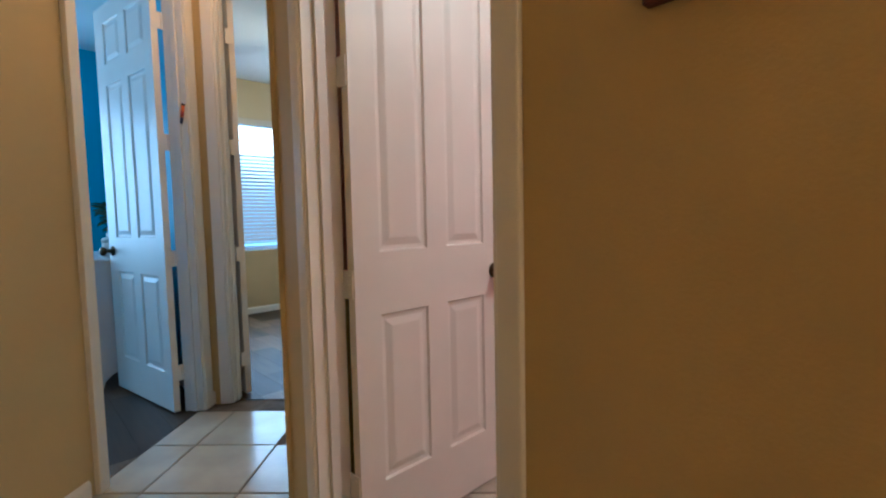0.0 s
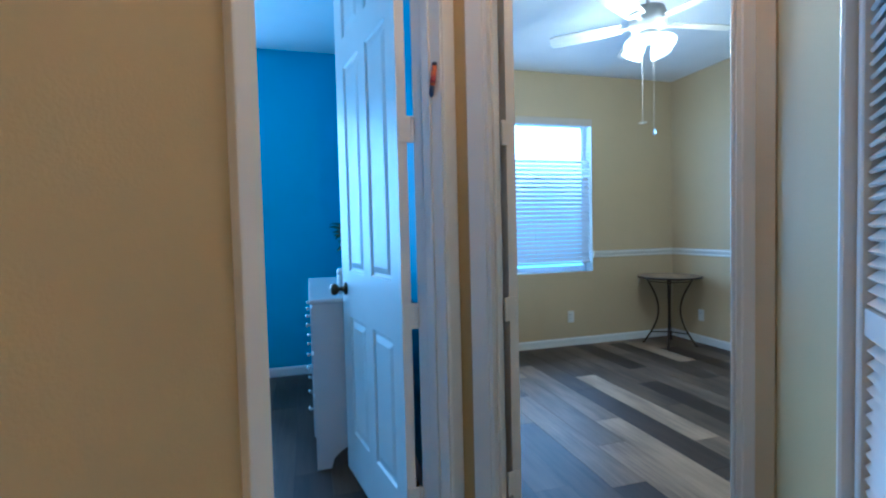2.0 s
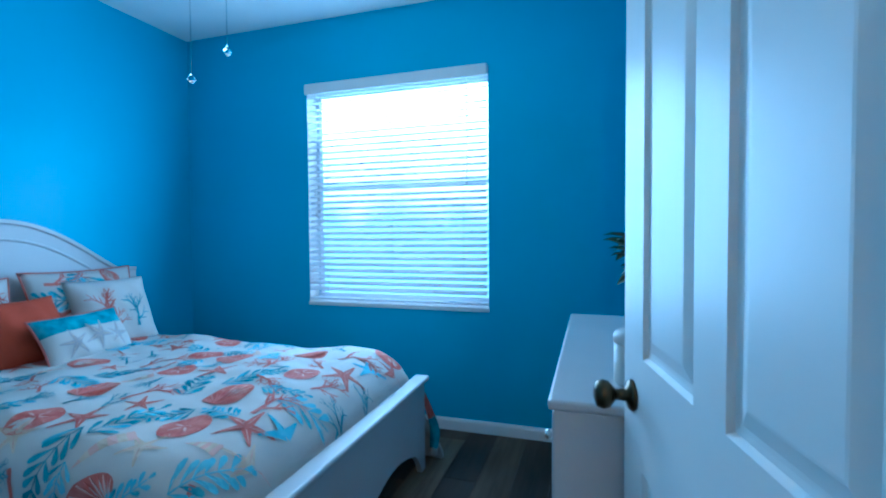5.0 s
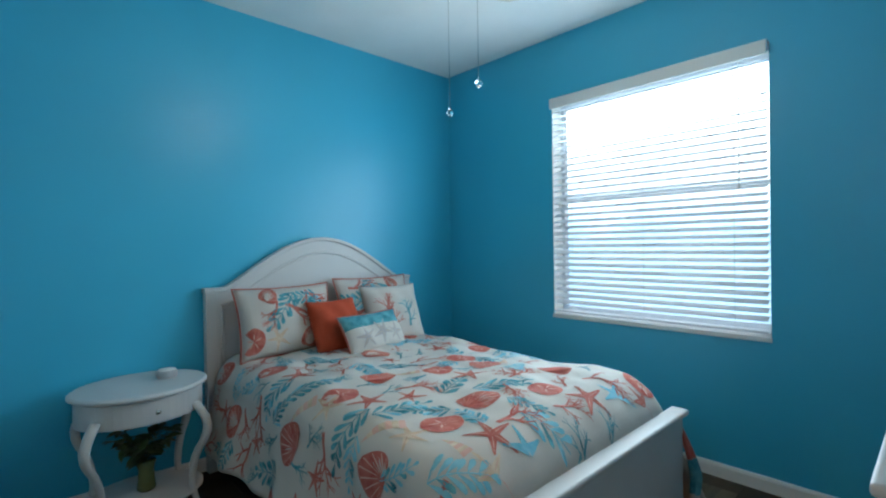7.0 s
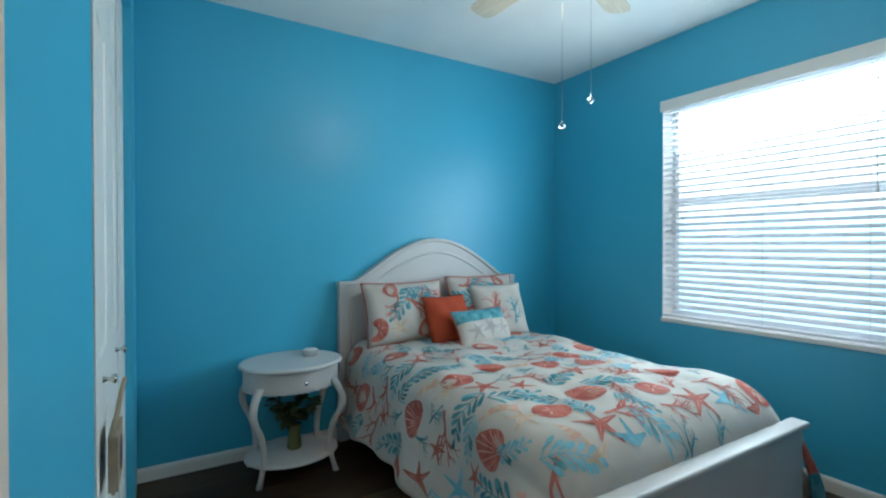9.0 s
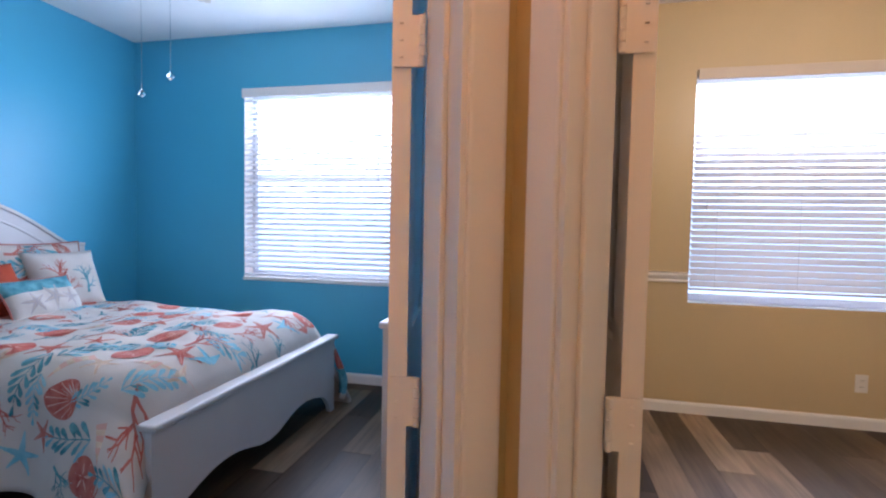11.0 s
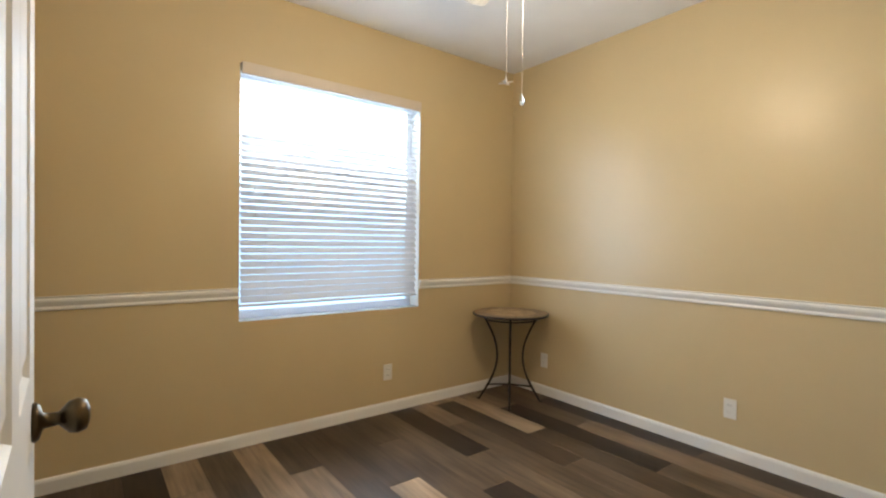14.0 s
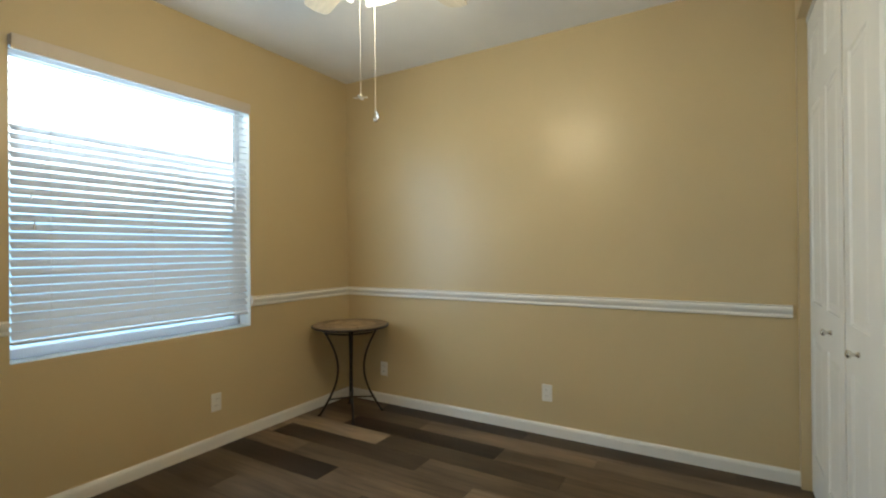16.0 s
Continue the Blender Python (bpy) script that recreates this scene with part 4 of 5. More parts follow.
def motif(kind, size, turn):
    """Flat printed shapes as (material index, polygon, layer) round the origin."""
    out = []
    c, s = math.cos(turn), math.sin(turn)

    def put(mat, pts, layer=0):
        out.append((mat, [(x * c - y * s, x * s + y * c) for x, y in pts], layer))

    def ray(mat, a, r0, r1, w, squash=1.0, layer=1, ox=0.0):
        d, n = (math.cos(a), math.sin(a)), (-math.sin(a), math.cos(a))
        put(mat, [(ox + d[0] * r * size + n[0] * k * w * size, (d[1] * r * size + n[1] * k * w * size) * squash) for r, k in ((r0, -0.4), ((r0 + r1) / 2, -1), (r1, -0.3), (r1, 0.3), ((r0 + r1) / 2, 1), (r0, 0.4))], layer)
    if kind.endswith("star"):
        mat = {"star": 0, "sandstar": 3, "bluestar": 2, "greystar": 5}[kind]
        for k in range(5):
            a = k * 2 * math.pi / 5 + rng.uniform(-0.14, 0.14)
            r = size * rng.uniform(0.85, 1.12)
            w = size * 0.17
            d, n = (math.cos(a), math.sin(a)), (-math.sin(a), math.cos(a))
            put(mat, [(d[0] * r * f + n[0] * w * g, d[1] * r * f + n[1] * w * g) for f, g in ((0, -1), (0.3, -0.85), (0.65, -0.5), (0.95, -0.24), (1.0, 0), (0.95, 0.24), (0.65, 0.5), (0.3, 0.85), (0, 1))])
            if mat != 2:
                ray(3 if mat == 5 else 4, a, 0.12, 0.75, 0.022)
    elif kind == "dollar":
        for k in range(12):
            a0, a1 = k * math.pi / 6, (k + 1) * math.pi / 6
            put(0, [(0, 0)] + [(size * (1 + 0.03 * math.sin(5 * a)) * math.cos(a), size * 0.84 * math.sin(a)) for a in (a0, (a0 + a1) / 2, a1)])
        for k in range(5):
            ray(4, k * 2 * math.pi / 5 + 0.3, 0.12, 0.62, 0.065, 0.84)
            ray(4, k * 2 * math.pi / 5 + 0.93, 0.80, 0.93, 0.03, 0.84)
    elif kind == "fan":
        rim = [(size * (0.95 + 0.35 * math.cos(a) + 0.02 * math.cos(12 * a)) * math.cos(a) - size * 0.35, size * 0.88 * math.sin(a)) for a in [-2.4 + 4.8 * i / 20 for i in range(21)]]
        for p, q in zip(rim, rim[1:]):
            put(0, [(-size * 0.9, 0), p, q])
        for k in range(9):
            p = rim[2 + 2 * k]
            d = (p[0] + size * 0.9, p[1])
            n = (-d[1] * 0.018, d[0] * 0.018)
            put(4, [(-size * 0.9 + d[0] * f + n[0] * g, d[1] * f + n[1] * g) for f, g in ((0.25, -0.5), (0.93, -1), (0.93, 1), (0.25, 0.5))], 1)
    elif kind == "conch":
        for k in range(7):
            t = k / 7
            w0, w1 = size * 0.42 * (1 - t) ** 0.8, size * 0.42 * (1 - t - 0.12) ** 0.8
            put(3 if k % 2 else 4, [(size * (2 * t - 0.9), -w0), (size * (2 * t - 0.64), -w1), (size * (2 * t - 0.60), w1), (size * (2 * t - 0.94), w0)])
    elif kind == "frond":
        mat = rng.choice((1, 1, 1, 2))
        bend = rng.uniform(-0.5, 0.5)
        n = 6
        for i in range(n + 1):
            t = i / n
            px, py = size * 2.0 * (t - 0.45), size * bend * t * t
            if i < n:
                t2 = (i + 1) / n
                q = (size * 2.0 * (t2 - 0.45), size * bend * t2 * t2)
                put(mat, [(px, py - 0.003), (q[0], q[1] - 0.002), (q[0], q[1] + 0.002), (px, py + 0.003)])
            for side in ((-1, 1) if i < n else (0,)):
                a = side * rng.uniform(0.6, 0.9) + bend * t
                ln, w = size * (0.85 - 0.45 * t) * rng.uniform(0.8, 1.15), size * 0.10
                d, m = (math.cos(a), math.sin(a)), (-math.sin(a), math.cos(a))
                put(mat if rng.random() < 0.8 else 3 - mat, [(px, py)] + [(px + d[0] * ln * u + m[0] * w * v, py + d[1] * ln * u + m[1] * w * v) for u, v in ((0.35, -0.55), (0.75, -1), (0.95, -0.7), (1.02, 0.0), (0.95, 0.7), (0.75, 1), (0.35, 0.55))])
    else:
        mat = {"coral": rng.choice((0, 0, 0, 1)), "redcoral": 0, "tealcoral": 1}[kind]

        def branch(x, y, a, ln, w, depth):
            steps = 3
            for i in range(steps):
                a += rng.uniform(-0.25, 0.25)
                nx, ny = x + math.cos(a) * ln / steps, y + math.sin(a) * ln / steps
                m = (-math.sin(a), math.cos(a))
                w2 = w * 0.86
                put(mat, [(x - m[0] * w, y - m[1] * w), (nx - m[0] * w2, ny - m[1] * w2), (nx + m[0] * w2, ny + m[1] * w2), (x + m[0] * w, y + m[1] * w)])
                x, y, w = nx, ny, w2
                if depth and rng.random() < 0.75:
                    branch(x, y, a + rng.choice((-1, 1)) * rng.uniform(0.5, 0.9), ln * 0.62, w * 0.8, depth - 1)
            if depth:
                branch(x, y, a + 0.4, ln * 0.6, w * 0.8, depth - 1)
                branch(x, y, a - 0.5, ln * 0.6, w * 0.8, depth - 1)
        branch(-size * 0.9, 0, 0.0, size * 0.95, size * 0.075, 2)
    return out


PRINTS = [CORAL, TEAL, AQUA, SAND, material("pale_coral_print", (0.56, 0.34, 0.28), 0.85, spec=0.2, vary=0.05), material("grey_print", (0.36, 0.34, 0.34), 0.85, spec=0.2, vary=0.05)]


def add_print(bm, place, shapes, cx, cy):
    """Lay printed shapes on a surface: place(a, b, layer) is the point there."""
    for mat, pts, layer in shapes:
        mx, my = sum(p[0] for p in pts) / len(pts), sum(p[1] for p in pts) / len(pts)
        vs = [place(cx + x, cy + y, layer) for x, y in pts]
        mid = place(cx + mx, cy + my, layer)
        if None in vs or mid is None:
            continue
        hub = bm.verts.new(mid)
        rim = [bm.verts.new(v) for v in vs]
        for i in range(len(rim)):
            f = bm.faces.new((hub, rim[i], rim[(i + 1) % len(rim)]))
            f.material_index = mat


comforter_thing, HALF = comforter()
bm = bmesh.new()


def on_cloth(a, b, layer):
    if CX0 + 0.01 < a < CX1 - 0.004 and abs(b) < HALF - 0.01:
        return drape(a, b, 0.0025 + 0.0012 * layer)
    return None


# the print's larger shapes: along the bed, across it, turn
SHAPES = {
    "dollar": [(-1.90, -0.58, 1.5), (-1.28, -0.556, 1.4), (-1.243, -0.04, 1.6), (-1.347, 0.224, 1.2), (-0.71, 0.08, 1.5), (-0.775, -0.447, 1.5), (-1.485, -1.09, 0.3), (-0.651, -1.0, 0.2)],
    "star": [(-1.725, -0.52, 0.3), (-1.086, 0.016, 0.9), (-0.567, 0.175, 0.2), (-1.13, -0.512, 0.5), (-0.585, -0.40, 0.4), (-1.284, -1.04, 0.7), (-1.62, 0.3, 0.1)],
    "fan": [(-1.349, -0.305, 1.6), (-0.862, 0.396, 1.5), (-0.818, -0.197, 1.5), (-0.852, -0.76, 3.1), (-1.443, -0.815, 3.1), (-2.037, -0.885, 3.1), (-1.75, -0.05, 1.2)],
    "frond": [(-1.694, -0.66, 4.5), (-1.502, -0.60, 0.9), (-1.07, -0.66, 4.6), (-0.967, -0.50, 1.2), (-0.874, -0.05, 1.0), (-0.53, -0.17, 0.4), (-0.545, -0.62, 0.9), (-1.03, -0.16, 1.9), (-1.202, 0.458, 1.3), (-1.486, -0.11, 1.0), (-1.562, -1.02, 3.6), (-0.758, -0.90, 3.3), (-1.9, 0.2, 2.0)],
    "redcoral": [(-1.727, -0.82, 5.2), (-1.12, -0.80, 5.4), (-0.518, -0.76, 5.0), (-1.108, -0.27, 1.2), (-0.60, -0.22, 1.4), (-0.621, 0.412, 1.0), (-1.853, -1.05, 4.4), (-1.50, 0.10, 1.6)],
    "conch": [(-1.40, -0.68, 4.0), (-0.90, -0.61, 4.1), (-1.32, -0.18, 4.0)],
    "sandstar": [(-0.785, -0.59, 0.2), (-0.49, -0.50, 0.8), (-1.26, -0.63, 0.5)],
    "bluestar": [(-0.50, -0.32, 0.4), (-0.53, 0.33, 0.9), (-1.02, -0.98, 0.2)],
}
SIZES = {"dollar": 0.078, "star": 0.092, "fan": 0.088, "frond": 0.108, "redcoral": 0.125, "tealcoral": 0.10, "conch": 0.08, "sandstar": 0.08, "bluestar": 0.085}
taken = []
for kind, places in SHAPES.items():
    for x, q, turn in places:
        add_print(bm, on_cloth, motif(kind, SIZES[kind] * rng.uniform(0.93, 1.07), turn), x, q)
        taken.append((x, q))
for tries in range(1600):
    x, q = rng.uniform(CX0 + 0.05, CX1), rng.uniform(-HALF, HALF)
    room = min(math.hypot(x - a, q - b) for a, b in taken)
    if room > 0.108:
        kind = rng.choice(("frond", "tealcoral", "redcoral", "tealcoral", "star", "conch", "frond") if room < 0.16 else ("fan", "redcoral", "dollar", "frond", "star"))
        add_print(bm, on_cloth, motif(kind, SIZES[kind] * (0.72 if room < 0.16 else 1.0), rng.uniform(0, 6.28)), x, q)
        taken.append((x, q))
tagged(part("printed_pattern", bm, PRINTS, comforter_thing, "coral, teal and sand sea-life print"), kind="stuff")


# pillows
def pillow(name, m, w, h, t, mat, label, prints=0, sizes=1.0, seed=1, band=None, piping=None, kinds=None):
    th = thing(name, m, label, "pillow")

    def place(a, b, side=-1, lift=0.0):
        u, v = 2 * a / w, 2 * b / h
        if abs(u) > 1 or abs(v) > 1:
            return None
        bulge = (max(0, 1 - abs(u) ** 2.6) * max(0, 1 - abs(v) ** 2.6)) ** 0.55
        sx = 1 - 0.07 * (1 - v * v) * abs(u) ** 2
        sz = 1 - 0.07 * (1 - u * u) * abs(v) ** 2
        wr = 0.006 * math.sin(9 * u + 4 * v + seed) * bulge
        return Vector((a * sx, side * (t / 2 * bulge + wr + lift), b * sz + h / 2))
    bm = bmesh.new()
    n = 18
    for side in (-1, 1):
        g = [[bm.verts.new(place(w * (i / n - 0.5), h * (j / n - 0.5), side)) for j in range(n + 1)] for i in range(n + 1)]
        for i in range(n):
            for j in range(n):
                f = bm.faces.new((g[i][j], g[i + 1][j], g[i + 1][j + 1], g[i][j + 1]))
                if band and j / n > band[0]:
                    f.material_index = 1
    bmesh.ops.remove_doubles(bm, verts=bm.verts[:], dist=1e-4)
    part("cover", bm, [mat] + ([band[1]] if band else []), th, smooth=True)
    ring = [place(w * 0.5 * a, h * 0.5 * b) for a, b in [(-1 + i / 6, -1) for i in range(12)] + [(1, -1 + i / 6) for i in range(12)] + [(1 - i / 6, 1) for i in range(12)] + [(-1, 1 - i / 6) for i in range(13)]]
    if piping:
        part("piping", sweep(ring, circle(0.005, 6), up=(0, 1, 0)), piping, th, smooth=True)
    if prints:
        bm = bmesh.new()
        for kind, fx, fz, size, turn in prints:
            add_print(bm, lambda a, b, k: place(a, b, -1, 0.003 + 0.0012 * k), motif(kind, size, turn), fx * w, fz * h)
        tagged(part("printed_pattern", bm, PRINTS, th, "printed sea-life shapes"), kind="stuff")
    return th


# fronts face east: local -y turned to +x
def stand(x, y, z, lean, turn=0):
    return pose(x, y, z, 0, 0, 90 + turn) @ pose(0, 0, 0, -lean)


SHAM = [("frond", -0.04, 0.16, 0.12, 4.2), ("frond", 0.16, 0.3, 0.10, 2.9), ("redcoral", 0.12, 0.0, 0.15, 5.6), ("dollar", -0.40, -0.26, 0.075, 1.3), ("redcoral", -0.16, 0.05, 0.10, 4.6), ("sandstar", -0.16, -0.26, 0.085, 0.7), ("redcoral", 0.2, 0.22, 0.13, 4.9), ("fan", 0.17, -0.30, 0.07, 1.3), ("frond", 0.36, 0.1, 0.10, 2.0), ("fan", -0.2, 0.36, 0.06, 1.0), ("dollar", 0.4, -0.15, 0.07, 0.3)]
pillow("pillow_sham", stand(-2.20, 4.045, 0.645, 17), 0.60, 0.42, 0.17, CLOTH, "white pillow sham with coral and teal print", SHAM, seed=3, piping=CORAL)
pillow("pillow_sham", stand(-2.22, 4.70, 0.645, 17), 0.60, 0.44, 0.17, CLOTH, "white pillow sham with coral and teal print", [(k, -a, b, s, t + 1) for k, a, b, s, t in SHAM], seed=4, piping=CORAL)
pillow("throw_pillow", stand(-2.05, 4.30, 0.632, 24, 4), 0.35, 0.35, 0.15, ORANGE, "plain burnt orange square throw pillow", seed=5)
pillow("throw_pillow", stand(-2.06, 4.73, 0.635, 24, -8), 0.43, 0.41, 0.15, CLOTH, "white square throw pillow with coral branches", [("redcoral", -0.12, 0.05, 0.12, 1.7), ("tealcoral", 0.2, -0.05, 0.11, 1.5), ("redcoral", -0.02, -0.2, 0.09, 1.2)], seed=6)
pillow("lumbar_pillow", stand(-1.90, 4.47, 0.64, 30, 8), 0.47, 0.26, 0.13, CLOTH, "small white lumbar pillow with an aqua band and grey starfish", [("greystar", -0.24, -0.14, 0.075, 0.4), ("greystar", 0.03, -0.08, 0.085, 1.0), ("greystar", 0.27, -0.14, 0.075, 0.1)], seed=7, band=(0.60, TEAL), piping=CORAL)


# nightstand
def nightstand():
    th = thing("nightstand", pose(-2.225, 3.285, 0), "white oval nightstand with curved legs and a drawer", "nightstand")

    def oval(a, b, z0, z1, lip=0.0):
        n = 40
        bm = bmesh.new()
        prof = [(1 - lip, z0), (1.0, z0 + (z1 - z0) * 0.3), (1.0, z0 + (z1 - z0) * 0.7), (1 - lip, z1)] if lip else [(1.0, z0), (1.0, z1)]
        rings = [[bm.verts.new((a * f * math.cos(2 * math.pi * i / n), b * f * math.sin(2 * math.pi * i / n), z)) for i in range(n)] for f, z in prof]
        for p, q in zip(rings, rings[1:]):
            for i in range(n):
                bm.faces.new((p[i], p[(i + 1) % n], q[(i + 1) % n], q[i]))
        bm.faces.new(rings[0][::-1])
        bm.faces.new(rings[-1])
        return bm
    part("tabletop", oval(0.250, 0.288, 0.608, 0.632, 0.035), GLOSS_WHITE, th)
    part("apron", oval(0.215, 0.265, 0.490, 0.608), GLOSS_WHITE, th)
    # drawer front: a thin curved slab on the east side
    bm = bmesh.new()
    pts = []
    for i in range(13):
        a = radians(-48 + 96 * i / 12)
        pts.append((0.215 * math.cos(a), 0.265 * math.sin(a)))
    outer = [(x * 1.02 + 0.002, y * 1.0) for x, y in pts]
    add_prism(bm, [*outer, *[(x * 0.97, y) for x, y in pts[::-1]]], 0.500, 0.600)
    drawer = part("drawer", bm, GLOSS_WHITE, th)
    bm = lathe([(0.004, 0), (0.004, 0.010), (0.010, 0.014), (0.012, 0.020), (0.006, 0.025)], 12)
    bmesh.ops.transform(bm, matrix=Matrix.Translation((0.221, 0.02, 0.548)) @ Matrix.Rotation(radians(90), 4, "Y"), verts=bm.verts[:])
    part("drawer_knob", bm, CHROME, drawer, "round glass-like metal knob", smooth=True)
    part("lower_shelf", oval(0.215, 0.262, 0.090, 0.108, 0.03), GLOSS_WHITE, th)
    for sx in (-1, 1):
        for sy in (-1, 1):
            path = []
            for i in range(15):
                t = i / 14
                z = 0.53 * (1 - t)
                out = 0.175 + 0.040 * math.sin(math.pi * min(1, t / 0.45)) * (1 if t < 0.45 else 0) - 0.022 * math.sin(math.pi * (t - 0.45) / 0.55) * (1 if t > 0.45 else 0) + 0.012 * t
                path.append((sx * out * 0.82, sy * out * 1.12, z))
            bm = bmesh.new()
            rings = []
            for i, p in enumerate(path):
                r = 0.021 - 0.009 * (i / 14) + (0.004 if i == 14 else 0)
                rings.append([bm.verts.new((p[0] + r * cx, p[1] + r * cy, p[2])) for cx, cy in ((1, 0.6), (0.6, 1), (-0.6, 1), (-1, 0.6), (-1, -0.6), (-0.6, -1), (0.6, -1), (1, -0.6))])
            for a, b in zip(rings, rings[1:]):
                for i in range(8):
                    bm.faces.new((a[i], a[(i + 1) % 8], b[(i + 1) % 8], b[i]))
            bm.faces.new(rings[0])
            bm.faces.new(rings[-1][::-1])
            part("leg", bm, GLOSS_WHITE, th, smooth=True)
    return th


nightstand()
sp = thing("smart_speaker", pose(-2.27, 3.405, 0.632), "small flat round grey speaker on the nightstand", "speaker")
part("body", lathe([(0.044, 0), (0.048, 0.004), (0.048, 0.03), (0.043, 0.036)], 28), GREYGREEN, sp, smooth=True)
part("top_plate", lathe([(0.041, 0.0362), (0.038, 0.039)], 28), PLASTIC, sp, "pale top plate", smooth=True)


def leafy_plant(name, m, pot_profile, pot_mat, stems, spread, height, leaf_len, label, seed, soil_z):
    """A pot with stems that carry pointed leaves."""
    r = random.Random(seed)
    th = thing(name, m, label, "plant")
    part("pot", lathe(pot_profile, 28), pot_mat, th, smooth=True)
    part("soil", lathe([(0.02, soil_z - 0.004), (pot_profile[-1][0] * 0.9, soil_z)], 16), SOIL, th)
    lm = bmesh.new()
    pts = [(0, 0.0), (0.18, 0.15), (0.45, 0.23), (0.75, 0.15), (1.0, 0.0)]
    up = [lm.verts.new((x * leaf_len, w * leaf_len, 0.10 * leaf_len * math.sin(3 * x))) for x, w in pts[1:-1]]
    dn = [lm.verts.new((x * leaf_len, -w * leaf_len, 0.10 * leaf_len * math.sin(3 * x))) for x, w in pts[1:-1]]
    mid = [lm.verts.new((x * leaf_len, 0, 0.10 * leaf_len * math.sin(3 * x) - 0.05 * leaf_len)) for x in (0, 0.18, 0.45, 0.75, 1.0)]
    for side in (up, dn):
        lm.faces.new((mid[0], mid[1], side[0]))
        for i in range(2):
            lm.faces.new((mid[i + 1], mid[i + 2], side[i + 1], side[i]))
        lm.faces.new((mid[3], mid[4], side[2]))
    first = part("leaf", lm, LEAF, th)
    used = False
    for s in range(stems):
        a = 2 * math.pi * s / stems + r.uniform(-0.4, 0.4)
        path = []
        reach = spread * r.uniform(0.5, 1.0)
        top = height * r.uniform(0.7, 1.0)
        for i in range(7):
            t = i / 6
            path.append((math.cos(a) * reach * t ** 1.5, math.sin(a) * reach * t ** 1.5, soil_z + top * t))
        part("stem", sweep(path, circle(0.0022, 5), up=(math.sin(a), -math.cos(a), 0.1)), STEM, th)
        for i in range(2, 7):
            for side in (-1, 1, 0) if i == 6 else (-1, 1):
                p = Vector(path[i])
                ob = first if not used else new("leaf", first.data)
                used = True
                ob.parent = th
                turn = math.degrees(a) + side * r.uniform(45, 85) + r.uniform(-15, 15)
                ob.matrix_basis = pose(*p, 0, 0, turn) @ pose(0, 0, 0, r.uniform(-25, 25), r.uniform(-25, 35)) @ Matrix.Scale(r.uniform(0.75, 1.1), 4)
    return th


GREENGLASS = material("green_glass_vase", (0.12, 0.13, 0.05), 0.15, vary=0.1)
leafy_plant("potted_plant", pose(-2.24, 3.30, 0.108), [(0.035, 0), (0.042, 0.01), (0.036, 0.06), (0.034, 0.10), (0.044, 0.14)], GREENGLASS, 9, 0.13, 0.15, 0.085, "leafy green stems in a vase on the shelf", 11, 0.13)


# dresser
def dresser():
    th = thing("dresser", pose(0.345, 3.885, 0), "white painted dresser with drawers and shaped feet", "dresser")
    w, d, h = 1.22, 0.47, 0.865
    part("body", box(0.022, d, 0.015, w - 0.015, 0.13, h - 0.025), GLOSS_WHITE, th)
    part("top", box(0, d + 0.006, 0, w, h - 0.025, h, 0.008, 3), GLOSS_WHITE, th)
    for y0, y1 in ((0.008, 0.03), (w - 0.03, w - 0.008)):
        bm = bmesh.new()
        pts = [(0.015, 0.0), (0.085, 0.0), (0.10, 0.05), (0.14, 0.085), (0.20, 0.115), (d - 0.12, 0.115), (d - 0.06, 0.06), (d - 0.05, 0.0), (d, 0.0), (d, h - 0.025), (0.015, h - 0.025)]
        f = [[bm.verts.new((x, y, z)) for x, z in pts] for y in (y0, y1)]
        bm.faces.new(f[0])
        bm.faces.new(f[1][::-1])
        for i in range(len(pts)):
            bm.faces.new((f[0][i], f[0][(i + 1) % len(pts)], f[1][(i + 1) % len(pts)], f[1][i]))
        part("side_panel", bm, GLOSS_WHITE, th)
    for z0, z1 in ((0.15, 0.36), (0.375, 0.58), (0.595, 0.82)):
        for y0, y1 in ((0.05, w / 2 - 0.01), (w / 2 + 0.01, w - 0.05)):
            dr = part("drawer", box(0.006, 0.03, y0, y1, z0, z1, 0.006, 2), GLOSS_WHITE, th)
            for y in (y0 + 0.13, y1 - 0.13):
                bm = lathe([(0.005, 0), (0.005, 0.010), (0.013, 0.016), (0.014, 0.022), (0.006, 0.028)], 12)
                bmesh.ops.transform(bm, matrix=Matrix.Translation((0.006, y, (z0 + z1) / 2)) @ Matrix.Rotation(radians(-90), 4, "Y"), verts=bm.verts[:])
                part("drawer_knob", bm, CHROME, dr, "small metal knob", smooth=True)


dresser()
leafy_plant("potted_plant", pose(0.648, 4.395, 0.865), [(0.065, 0), (0.072, 0.012), (0.076, 0.13), (0.08, 0.132), (0.08, 0.16), (0.072, 0.168), (0.066, 0.165)], POT, 10, 0.14, 0.215, 0.105, "green leafy plant in a cream pot on the dresser", 4, 0.15)
can = thing("canister", pose(0.552, 4.06, 0.865), "pale grey canister with a rounded lid on the dresser", "canister")
part("body", lathe([(0.050, 0), (0.055, 0.008), (0.056, 0.105)], 32), POT, can, smooth=True)
part("lid", lathe([(0.054, 0.1055), (0.057, 0.108), (0.057, 0.124), (0.053, 0.134), (0.044, 0.139)], 32), POT, can, "rounded lid", smooth=True)


